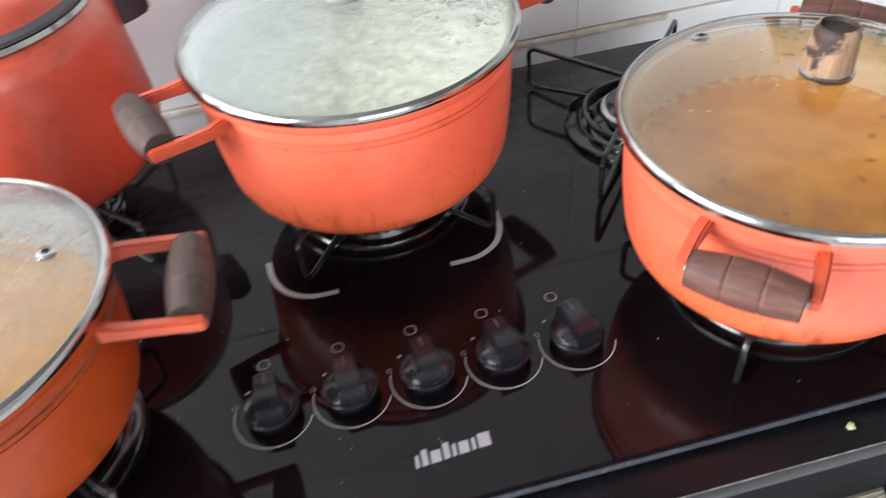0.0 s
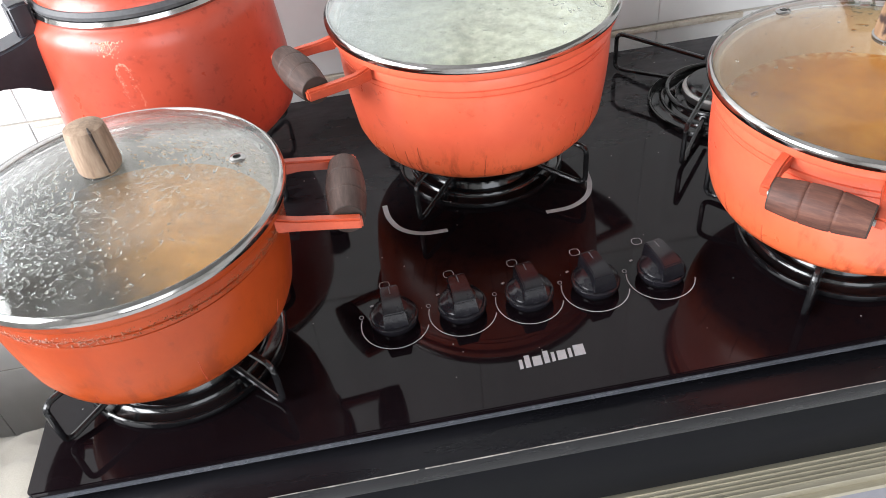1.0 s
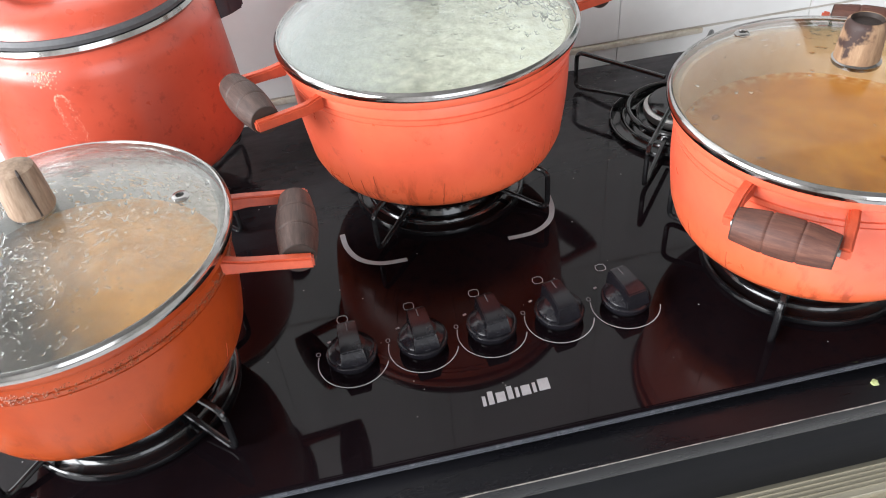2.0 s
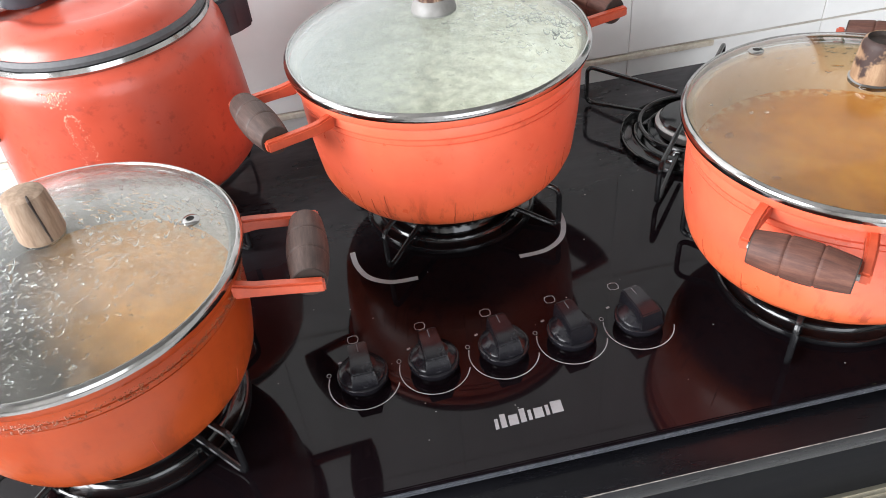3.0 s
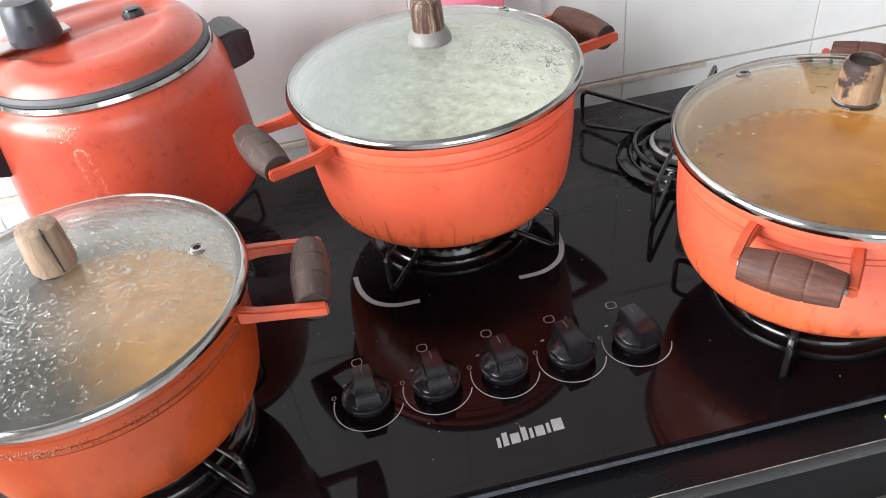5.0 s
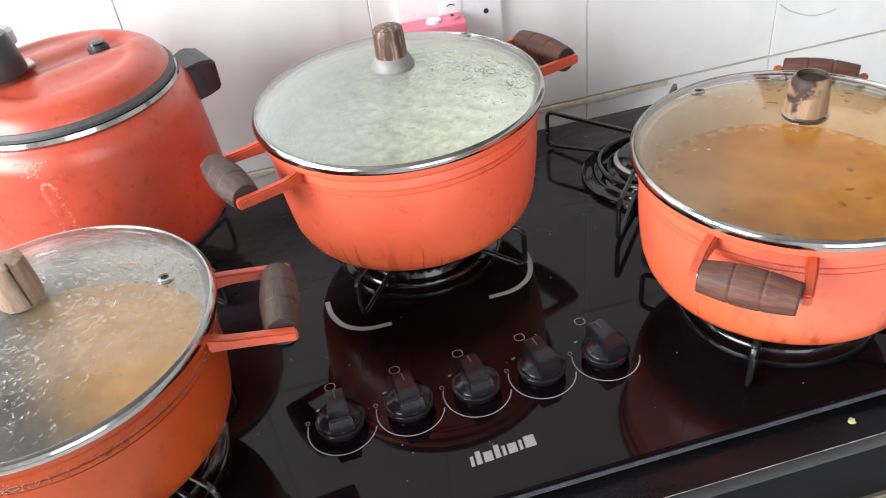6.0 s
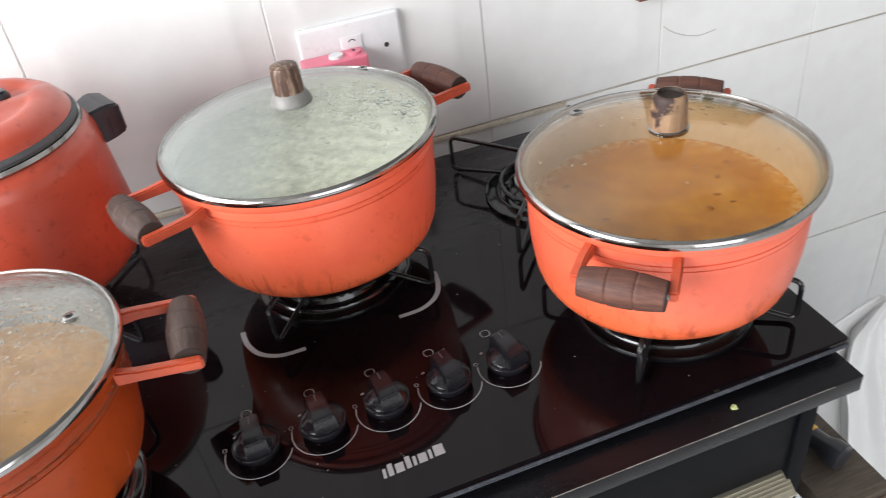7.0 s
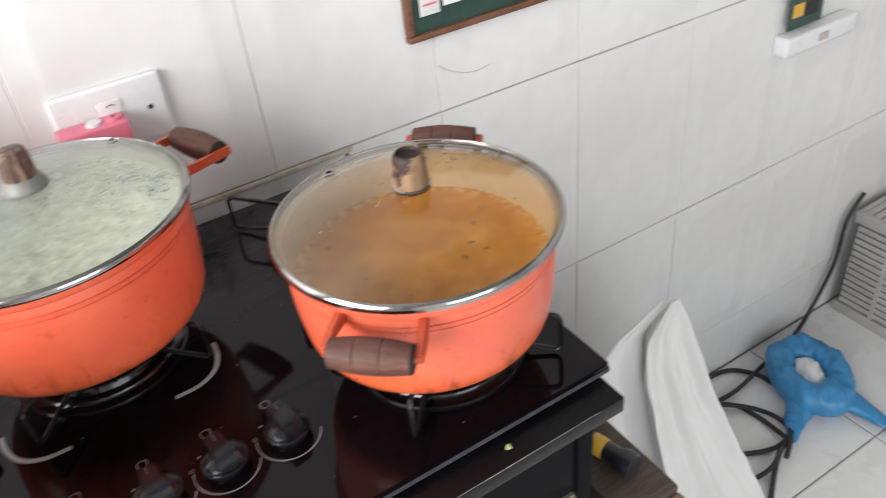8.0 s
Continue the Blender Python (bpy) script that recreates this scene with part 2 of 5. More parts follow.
PRINT = mottled("grey_print", (0.24, 0.24, 0.25), (0.32, 0.32, 0.33), (0.4, 0.5), 80, 600, 0.0)
PRINT_WHITE = mottled("white_print", (0.29, 0.29, 0.30), (0.36, 0.36, 0.37), (0.4, 0.5), 80, 600, 0.0)
EDGE_GLASS = mottled("ground_glass_edge", (0.055, 0.06, 0.07), (0.09, 0.095, 0.11), (0.2, 0.3), 60, 400, 0.03)
LAMINATE = mottled("black_laminate", (0.003, 0.003, 0.004), (0.008, 0.008, 0.010), (0.22, 0.34), 5, 180, 0.03, stretch=(1, 6, 6))
PANEL = mottled("charcoal_laminate", (0.0032, 0.0034, 0.0046), (0.0056, 0.0060, 0.0080), (0.42, 0.55), 4, 160, 0.03, stretch=(1, 6, 6))
CHAMPAGNE = mottled("champagne_aluminium", (0.38, 0.35, 0.27), (0.5, 0.46, 0.36), (0.35, 0.5), 10, 220, 0.03, 0.7, stretch=(0.3, 4, 4))
LILAC = mottled("greyish_drawer_front", (0.20, 0.20, 0.23), (0.25, 0.25, 0.28), (0.4, 0.5), 5, 160, 0.02)
WORN_EDGE = mottled("worn_pale_edge", (0.05, 0.046, 0.044), (0.36, 0.33, 0.30), (0.5, 0.6), 60, 240, 0.05)
TILE = mottled("glazed_white_wall_tile", (0.70, 0.695, 0.685), (0.80, 0.80, 0.795), (0.10, 0.22), 2.2, 26, 0.02)
GROUT = mottled("stained_grout", (0.27, 0.235, 0.19), (0.58, 0.55, 0.50), (0.7, 0.85), 14, 160, 0.2)
GROUT_DARK = mottled("dark_crack", (0.48, 0.46, 0.43), (0.60, 0.58, 0.55), (0.7, 0.85), 40, 160, 0.1)
FLOOR_TILE = mottled("white_floor_tile", (0.72, 0.72, 0.715), (0.81, 0.81, 0.805), (0.2, 0.35), 3, 40, 0.03)
FLOOR_GROUT = mottled("grey_floor_grout", (0.18, 0.17, 0.16), (0.3, 0.29, 0.27), (0.7, 0.85), 20, 160, 0.2)
PLASTER = mottled("painted_plaster", (0.62, 0.61, 0.59), (0.72, 0.71, 0.69), (0.6, 0.8), 3, 60, 0.1)
DIMMED_CEILING = mottled("dimmed_ceiling_grey", (0.19, 0.185, 0.18), (0.25, 0.245, 0.24), (0.7, 0.85), 3, 60, 0.1)
WHITE_PLASTIC = mottled("white_plastic", (0.72, 0.73, 0.74), (0.8, 0.81, 0.82), (0.25, 0.35), 20, 200, 0.02)
PINK = mottled("pink_plastic", (0.74, 0.17, 0.25), (0.82, 0.23, 0.32), (0.3, 0.4), 20, 200, 0.03)
DARK_HOLE = mottled("dark_print_and_hole_shade", (0.01, 0.01, 0.01), (0.03, 0.03, 0.03), (0.6, 0.8), 40, 200, 0.0)
CLOTH = mottled("white_cotton", (0.76, 0.76, 0.755), (0.84, 0.84, 0.835), (0.8, 0.95), 8, 420, 0.4, sheen=0.3)
CREAM_CLOTH = mottled("cream_cotton", (0.46, 0.43, 0.37), (0.58, 0.55, 0.48), (0.8, 0.95), 8, 420, 0.4, sheen=0.3)
BLUE_FILM = mottled("blue_plastic_film", (0.02, 0.17, 0.40), (0.06, 0.32, 0.60), (0.25, 0.4), 16, 90, 0.4)
CABLE_AND_SHADE = mottled("black_cable_and_crate_shade", (0.015, 0.015, 0.016), (0.03, 0.03, 0.032), (0.4, 0.55), 30, 200, 0.05)
GREY_PLASTIC = mottled("grey_crate_plastic", (0.40, 0.385, 0.375), (0.50, 0.485, 0.47), (0.4, 0.55), 12, 120, 0.05)
FRAME_WOOD = wood("brown_frame_wood", (0.08, 0.03, 0.016), (0.16, 0.065, 0.035), (0.24, 0.11, 0.06))
DARK_GREEN = mottled("dark_green_print", (0.012, 0.04, 0.035), (0.03, 0.075, 0.06), (0.3, 0.4), 20, 120, 0.0)
YELLOW = mottled("yellow_plastic", (0.6, 0.34, 0.03), (0.75, 0.45, 0.06), (0.3, 0.45), 20, 120, 0.03)
CAULK = mottled("stained_caulk", (0.42, 0.35, 0.26), (0.74, 0.70, 0.63), (0.6, 0.8), 30, 200, 0.3)
CRUMB = mottled("pale_green_crumb", (0.3, 0.36, 0.12), (0.5, 0.54, 0.28), (0.7, 0.8), 300, 900, 0.2)

CRUST_BROWN = mottled("brown_crust", (0.15, 0.035, 0.012), (0.34, 0.09, 0.03), (0.35, 0.55), 200, 700, 0.2)
BEAN = mottled("dark_bean", (0.32, 0.105, 0.008), (0.44, 0.155, 0.012), (0.3, 0.4), 100, 500, 0.05)
SCORCH = mottled("baked_on_brown", (0.32, 0.045, 0.016), (0.50, 0.074, 0.028), (0.4, 0.6), 160, 600, 0.1)
CRUST = mottled("dried_salmon_crust", (0.62, 0.24, 0.15), (0.80, 0.46, 0.34), (0.4, 0.6), 200, 700, 0.2)
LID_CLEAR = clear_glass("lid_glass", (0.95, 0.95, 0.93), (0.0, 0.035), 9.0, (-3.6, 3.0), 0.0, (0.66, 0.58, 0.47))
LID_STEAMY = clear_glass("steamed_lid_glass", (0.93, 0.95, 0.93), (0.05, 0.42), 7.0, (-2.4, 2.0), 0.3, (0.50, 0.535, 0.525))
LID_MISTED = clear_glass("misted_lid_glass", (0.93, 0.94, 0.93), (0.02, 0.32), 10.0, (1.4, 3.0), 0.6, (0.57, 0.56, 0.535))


def water_material():
    m, nt, b = material("water_drops")
    b.inputs["Base Color"].default_value = (0.96, 0.97, 0.97, 1)
    b.inputs["Transmission Weight"].default_value = 1.0
    b.inputs["Roughness"].default_value = 0.05
    b.inputs["IOR"].default_value = 1.24
    b.inputs["Specular IOR Level"].default_value = 0.3
    return m


WATER = water_material()


def black_glass():
    m, nt, b = material("black_tempered_glass")
    n = noise_tex(nt, 14.0, 6.0, 0.7)
    nt.links.new(ramp(nt, n.outputs[0], [(0.35, (0.0038, 0.0022, 0.0030)), (0.75, (0.0066, 0.0044, 0.0056))]).outputs[0], b.inputs["Base Color"])
    nt.links.new(ramp(nt, n.outputs[0], [(0.4, (0.03,) * 3), (0.75, (0.085,) * 3)]).outputs[0], b.inputs["Roughness"])
    # Patchy smudges, with reflected brightness painted in towards the back.
    smudge_sheen = ramp(nt, noise_tex(nt, 9.0, 6.0, 0.72, stretch=(0.5, 1.6, 1)).outputs[0], [(0.36, (0, 0, 0)), (0.64, (1, 1, 1))])
    tc, sep = nt.nodes.new("ShaderNodeTexCoord"), nt.nodes.new("ShaderNodeSeparateXYZ")
    nt.links.new(tc.outputs["Object"], sep.inputs[0])
    back, mul, mx = nt.nodes.new("ShaderNodeMapRange"), nt.nodes.new("ShaderNodeMath"), nt.nodes.new("ShaderNodeMix")
    back.inputs["From Min"].default_value, back.inputs["From Max"].default_value = -0.02, 0.20
    nt.links.new(sep.outputs["Y"], back.inputs["Value"])
    mul.operation, mx.data_type = "MULTIPLY", "RGBA"
    nt.links.new(smudge_sheen.outputs[0], mul.inputs[0])
    nt.links.new(back.outputs[0], mul.inputs[1])
    nt.links.new(mul.outputs[0], mx.inputs["Factor"])
    nt.links.new(b.inputs["Base Color"].links[0].from_socket, mx.inputs["A"])
    mx.inputs["B"].default_value = (0.045, 0.043, 0.048, 1)
    nt.links.new(mx.outputs["Result"], b.inputs["Base Color"])
    b.inputs["IOR"].default_value = 1.46
    b.inputs["Specular IOR Level"].default_value = 0.21
    return m


for dull, level in ((LAMINATE, 0.20), (PANEL, 0.05), (KNOB_PLASTIC, 0.30), (BOWL_BLACK, 0.6)):
    dull.node_tree.nodes["Principled BSDF"].inputs["Specular IOR Level"].default_value = level

BLACK_GLASS = black_glass()
STEW = broth("brown_bean_broth", [(0.28, (0.40, 0.135, 0.007)), (0.44, (0.52, 0.190, 0.010)), (0.58, (0.60, 0.240, 0.016)), (0.76, (0.68, 0.310, 0.045))], 30, 0.32, 0.15, foam=(0.1030, (0.72, 0.46, 0.20)))
RICE = broth("pale_starchy_broth", [(0.24, (0.42, 0.41, 0.35)), (0.48, (0.60, 0.57, 0.47)), (0.68, (0.82, 0.78, 0.67)), (0.85, (0.93, 0.90, 0.82))], 110, 0.35, 0.5, 0.10, (3.2, -0.6))
ORANGE_BROTH = broth("orange_broth", [(0.2, (0.46, 0.210, 0.055)), (0.5, (0.56, 0.275, 0.085)), (0.8, (0.66, 0.36, 0.130))], 18, 0.3, 0.25, foam=(0.092, (0.60, 0.42, 0.25)))


def painted_dark_side(m, tone):
    """Darkens one side of the broth's colour, for the dark reflection in its lid."""
    nt = m.node_tree
    b = nt.nodes["Principled BSDF"]
    plain = b.inputs["Base Color"].links[0].from_socket
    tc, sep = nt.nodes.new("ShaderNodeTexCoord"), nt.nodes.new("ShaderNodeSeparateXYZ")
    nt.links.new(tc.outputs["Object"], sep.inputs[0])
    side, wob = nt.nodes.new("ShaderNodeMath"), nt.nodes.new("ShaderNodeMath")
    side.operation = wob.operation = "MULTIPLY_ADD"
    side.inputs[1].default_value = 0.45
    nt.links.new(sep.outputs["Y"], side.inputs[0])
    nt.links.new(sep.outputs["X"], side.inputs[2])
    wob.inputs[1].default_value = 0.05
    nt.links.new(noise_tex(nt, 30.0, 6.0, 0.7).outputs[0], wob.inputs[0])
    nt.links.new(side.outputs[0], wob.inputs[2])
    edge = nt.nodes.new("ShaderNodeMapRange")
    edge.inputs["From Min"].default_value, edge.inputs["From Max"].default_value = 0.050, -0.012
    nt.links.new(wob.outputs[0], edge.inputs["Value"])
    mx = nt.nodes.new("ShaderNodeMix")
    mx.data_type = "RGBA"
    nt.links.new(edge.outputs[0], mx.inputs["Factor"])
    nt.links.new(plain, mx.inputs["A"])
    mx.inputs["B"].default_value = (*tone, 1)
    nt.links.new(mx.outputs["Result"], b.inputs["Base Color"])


# The lid's dark reflection, painted into the broth.
painted_dark_side(ORANGE_BROTH, (0.062, 0.046, 0.034))


# ---- mesh helpers ----
def lathe(profile, seg=72, bm=None, mat=None):
    """Turns a list of (radius, z) round the z axis."""
    bm = bm or bmesh.new()
    rings = []
    for r, z in profile:
        if r < 1e-6:
            rings.append([bm.verts.new((0, 0, z))])
        else:
            rings.append([bm.verts.new((r * math.cos(2 * math.pi * i / seg), r * math.sin(2 * math.pi * i / seg), z)) for i in range(seg)])
    for a, b in zip(rings, rings[1:]):
        for i in range(seg):
            j = (i + 1) % seg
            if len(a) == 1 and len(b) > 1:
                bm.faces.new((a[0], b[i], b[j]))
            elif len(b) == 1 and len(a) > 1:
                bm.faces.new((a[i], b[0], a[j]))
            elif len(a) > 1:
                bm.faces.new((a[i], b[i], b[j], a[j]))
    if mat is not None:
        bmesh.ops.transform(bm, matrix=mat, verts=bm.verts)
    bmesh.ops.recalc_face_normals(bm, faces=bm.faces)
    return bm


def smooth_path(points, steps=6, closed=False):
    """A Catmull-Rom curve through the points."""
    p = [Vector(q) for q in points]
    n, out = len(p), []
    for i in range(n if closed else n - 1):
        a, b, c, d = (p[(i + k) % n] if closed else p[min(max(i + k, 0), n - 1)] for k in (-1, 0, 1, 2))
        for s in range(steps):
            t = s / steps
            out.append(0.5 * (2 * b + (c - a) * t + (2 * a - 5 * b + 4 * c - d) * t * t + (3 * b - a - 3 * c + d) * t ** 3))
    if not closed:
        out.append(p[-1])
    return out


def rounded_path(points, radius, steps=4, closed=False):
    """Straight runs with rounded corners."""
    p, out = [Vector(q) for q in points], []
    n = len(p)
    for i in range(n):
        if not closed and i in (0, n - 1):
            out.append(p[i])
            continue
        a, b, c = p[i - 1], p[i], p[(i + 1) % n]
        u, v = (a - b), (c - b)
        r = min(radius, u.length * 0.49, v.length * 0.49)
        s, e = b + u.normalized() * r, b + v.normalized() * r
        for k in range(steps + 1):
            t = k / steps
            out.append((1 - t) ** 2 * s + 2 * t * (1 - t) * b + t * t * e)
    return out


def sweep(path, radius, seg=8, closed=False, bm=None, flat=1.0):
    """A round wire along a path; flat squeezes its height."""
    bm = bm or bmesh.new()
    p = [Vector(q) for q in path]
    n, rings, up = len(p), [], Vector((0, 0, 1))
    for i in range(n):
        a, c = (p[i - 1], p[(i + 1) % n]) if closed else (p[max(i - 1, 0)], p[min(i + 1, n - 1)])
        d = (c - a).normalized()
        side = d.cross(up)
        side = side.normalized() if side.length > 0.05 else d.cross(Vector((0.3, 1, 0))).normalized()
        if rings and side.dot(last) < 0:
            side = -side
        last = side
        over = side.cross(d).normalized()
        r = radius[i] if isinstance(radius, (list, tuple)) else radius
        rings.append([bm.verts.new(p[i] + r * (math.cos(2 * math.pi * k / seg) * side + flat * math.sin(2 * math.pi * k / seg) * over)) for k in range(seg)])
    for i in range(n if closed else n - 1):
        a, b = rings[i], rings[(i + 1) % n]
        for k in range(seg):
            bm.faces.new((a[k], a[(k + 1) % seg], b[(k + 1) % seg], b[k]))
    if not closed:
        bm.faces.new(rings[0])
        bm.faces.new(rings[-1][::-1])
    bmesh.ops.recalc_face_normals(bm, faces=bm.faces)
    return bm


def box(lo, hi, bevel=0.0, mat=None, bm=None, segments=2):
    bm = bm or bmesh.new()
    lo, hi = Vector(lo), Vector(hi)
    made = bmesh.ops.create_cube(bm, size=1.0)["verts"]
    bmesh.ops.transform(bm, matrix=Matrix.LocRotScale((lo + hi) / 2, None, hi - lo), verts=made)
    if bevel:
        edges = {e for v in made for e in v.link_edges}
        bmesh.ops.bevel(bm, geom=list(edges), offset=bevel, segments=segments, affect="EDGES", profile=0.6)
    if mat is not None:
        bmesh.ops.transform(bm, matrix=mat, verts=bm.verts)
    return bm


def slab_outline(points, z0, z1, bevel=0.0):
    """A flat outline given thickness."""
    bm = bmesh.new()
    f = bm.faces.new([bm.verts.new((x, y, z0)) for x, y in points])
    top = bmesh.ops.extrude_face_region(bm, geom=[f])["geom"]
    bmesh.ops.translate(bm, vec=(0, 0, z1 - z0), verts=[g for g in top if isinstance(g, bmesh.types.BMVert)])
    bmesh.ops.recalc_face_normals(bm, faces=bm.faces)
    if bevel:
        bmesh.ops.bevel(bm, geom=[e for e in bm.edges if abs(e.verts[0].co.z - e.verts[1].co.z) < 1e-6], offset=bevel, segments=2, affect="EDGES")
    return bm


def round_rect(x0, y0, x1, y1, r, steps=6):
    out = []
    for cx, cy, a in ((x1 - r, y1 - r, 0), (x0 + r, y1 - r, 90), (x0 + r, y0 + r, 180), (x1 - r, y0 + r, 270)):
        out += [(cx + r * math.cos(radians(a + 90 * k / steps)), cy + r * math.sin(radians(a + 90 * k / steps))) for k in range(steps + 1)]
    return out


def ribbon(path, width, z):
    """A flat printed line on a surface."""
    bm = bmesh.new()
    p = [Vector((x, y, 0)) for x, y in path]
    prev = None
    for i, q in enumerate(p):
        d = (p[min(i + 1, len(p) - 1)] - p[max(i - 1, 0)]).normalized()
        s = Vector((-d.y, d.x, 0)) * width / 2
        pair = [bm.verts.new((*(q + s).xy, z)), bm.verts.new((*(q - s).xy, z))]
        if prev:
            bm.faces.new((prev[0], prev[1], pair[1], pair[0]))
        prev = pair
    bmesh.ops.recalc_face_normals(bm, faces=bm.faces)
    return bm


def shade(me, angle=40):
    for poly in me.polygons:
        poly.use_smooth = True
    me.set_sharp_from_angle(angle=radians(angle))


def part(name, bm, mat, parent=None, label="", m=None, angle=40, kind=""):
    """Links a bmesh as one mesh object under a thing or a part."""
    me = bpy.data.meshes.new(name)
    bm.to_mesh(me)
    bm.free()
    me.materials.append(mat)
    shade(me, angle)
    ob = new(name, me)
    ob.parent = parent
    if m is not None:
        ob.matrix_basis = m
    return tagged(ob, label, kind=kind)


def thing(name, m, label, category, group="", kind=""):
    ob = new(name)
    ob.matrix_basis = m
    ob.empty_display_size = 0.02
    return tagged(ob, label, category, group, kind)


def structure(name, bm, mat, label, category):
    return tagged(part(name, bm, mat), label, category, kind="structure")


# ---- room ----
FLOOR, TOP, WALL = -0.06, 2.6, 0.5233
X0, X1, Y0 = -1.6, 2.6, -2.2
floor = structure("floor", box((X0 - 0.1, Y0 - 0.1, FLOOR - 0.1), (X1 + 0.1, WALL + 0.1, FLOOR - 0.003)), FLOOR_GROUT, "white ceramic tiled kitchen floor with grey joints", "floor")
# Ceiling out of view; its grey is set low to dim reflected light.
structure("ceiling", box((X0 - 0.1, Y0 - 0.1, TOP), (X1 + 0.1, WALL + 0.1, TOP + 0.1)), DIMMED_CEILING, "unseen kitchen ceiling in a grey set to dim reflected light", "ceiling")
wall_north = structure("wall_north", box((X0 - 0.1, WALL + 0.002, FLOOR - 0.1), (X1 + 0.1, WALL + 0.1, TOP)), GROUT, "kitchen wall clad in glossy white ceramic tiles", "wall")
structure("wall_east", box((X1, Y0, FLOOR - 0.1), (X1 + 0.1, WALL, TOP)), PLASTER, "plain white kitchen wall", "wall")
bm = box((X0 - 0.1, Y0, FLOOR - 0.1), (X0, -1.225, TOP))
box((X0 - 0.1, 0.325, FLOOR - 0.1), (X0, WALL, TOP), bm=bm)
box((X0 - 0.1, -1.225, FLOOR - 0.1), (X0, 0.325, 1.1), bm=bm)
box((X0 - 0.1, -1.225, 2.3), (X0, 0.325, TOP), bm=bm)
structure("wall_west", bm, PLASTER, "white kitchen wall with a wide window opening", "wall")
# Unseen wall; its opening is assumed, for the rear fill lamp.
bm = box((X0, Y0 - 0.1, FLOOR - 0.1), (-0.35, Y0, TOP))
box((1.05, Y0 - 0.1, FLOOR - 0.1), (X1, Y0, TOP), bm=bm)
box((-0.35, Y0 - 0.1, 2.35), (1.05, Y0, TOP), bm=bm)
structure("wall_south", bm, PLASTER, "unseen white kitchen wall with an assumed opening for the rear fill", "wall")

# Unseen half wall added to block window light from the lower left.
structure("shade_wall", box((-1.00, -0.45, FLOOR - 0.05), (-0.90, WALL, 1.0)), PLASTER, "unseen half-height wall added to shade the lower left", "wall")

# ---- cooktop stand ----
SLAB = 0.884
cabinet = thing("cooktop_cabinet", pose(0.0235, 0.2, FLOOR), "black laminate cooktop cabinet with champagne metal drawer handles", "cabinet")


def at(bm, ob):
    bmesh.ops.translate(bm, vec=-Vector(ob.matrix_basis.translation), verts=bm.verts)
    return bm


part("worktop", at(box((-0.334, -0.0255, SLAB - 0.017), (0.380, 0.468, SLAB), 0.0012), cabinet), LAMINATE, cabinet, "thin black laminate top board")
rng = random.Random(5)
bm, px = bmesh.new(), -0.334
while px < 0.378:
    w = rng.uniform(0.004, 0.05)
    if rng.random() < 0.72:
        h = rng.uniform(0.0002, 0.0007)
        box((px, -0.0258, SLAB - h), (min(px + w, 0.379), -0.0253, SLAB + 0.0001), bm=bm)
    px += w
part("worn_edge", at(bm, cabinet), WORN_EDGE, cabinet, "pale chipped line along the front edge", kind="stuff")
part("carcass", at(box((-0.322, 0.018, FLOOR + 0.08), (0.366, 0.455, SLAB - 0.018), 0.001), cabinet), PANEL, cabinet)
part("plinth", at(box((-0.31, 0.05, FLOOR), (0.355, 0.44, FLOOR + 0.08), 0.001), cabinet), LAMINATE, cabinet)
for xs in ((-0.322, -0.304), (0.349, 0.366)):
    part("stile", at(box((xs[0], -0.004, 0.02), (xs[1], 0.0175, SLAB - 0.018), 0.0012), cabinet), PANEL, cabinet)
part("front_panel", at(box((-0.3035, -0.001, 0.757), (0.3485, 0.0175, SLAB - 0.018), 0.0015), cabinet), PANEL, cabinet, "dark charcoal front rail")
for k, ztop in enumerate((0.748, 0.50, 0.252)):
    drawer = part("drawer_front", at(box((-0.3035, -0.004, ztop - 0.225), (0.3485, 0.017, ztop - 0.036), 0.0015), cabinet), LILAC, cabinet, "greyish smooth drawer front")
    ribs = [(0.014, 0.0)]
    for i in range(5):
        y, z = 0.0005 - i * 0.0030, -0.0022 * i
        ribs += [(y, z), (y, z - 0.0016), (y - 0.0008, z - 0.0022)]
    ribs += [(-0.0160, -0.0120), (-0.0160, -0.0140), (-0.0125, -0.0150), (-0.0125, -0.0280), (-0.0175, -0.0290), (-0.0185, -0.0325), (-0.0160, -0.0345), (0.014, -0.0345)]
    bm = bmesh.new()
    ends = [[bm.verts.new((x, y, ztop + z)) for y, z in ribs] for x in (-0.306, 0.352)]
    for k in range(len(ribs)):
        n = (k + 1) % len(ribs)
        bm.faces.new((ends[0][k], ends[0][n], ends[1][n], ends[1][k]))
    bm.faces.new(ends[0])
    bm.faces.new(ends[1][::-1])
    bmesh.ops.recalc_face_normals(bm, faces=bm.faces)
    part("handle", at(bm, cabinet), CHAMPAGNE, drawer, "ribbed champagne aluminium pull")

# ---- cooktop ----
GLASS = 0.900
GX0, GX1, GY1, CX = -0.338, 0.386, 0.452, 0.0235
cooktop = thing("gas_cooktop", pose(CX, 0.226, SLAB), "five-burner black tempered glass gas cooktop", "cooktop")
part("glass_top", at(slab_outline(round_rect(GX0, 0.0, GX1, GY1, 0.004), GLASS - 0.0055, GLASS, 0.0008), cooktop), BLACK_GLASS, cooktop, "glossy black tempered glass plate", angle=25)
part("edge_trim", at(slab_outline(round_rect(GX0 - 0.0012, -0.0018, GX1 + 0.0012, GY1 + 0.0012, 0.005), GLASS - 0.0085, GLASS - 0.0052, 0.0010), cooktop), EDGE_GLASS, cooktop, "thin grey edge trim")
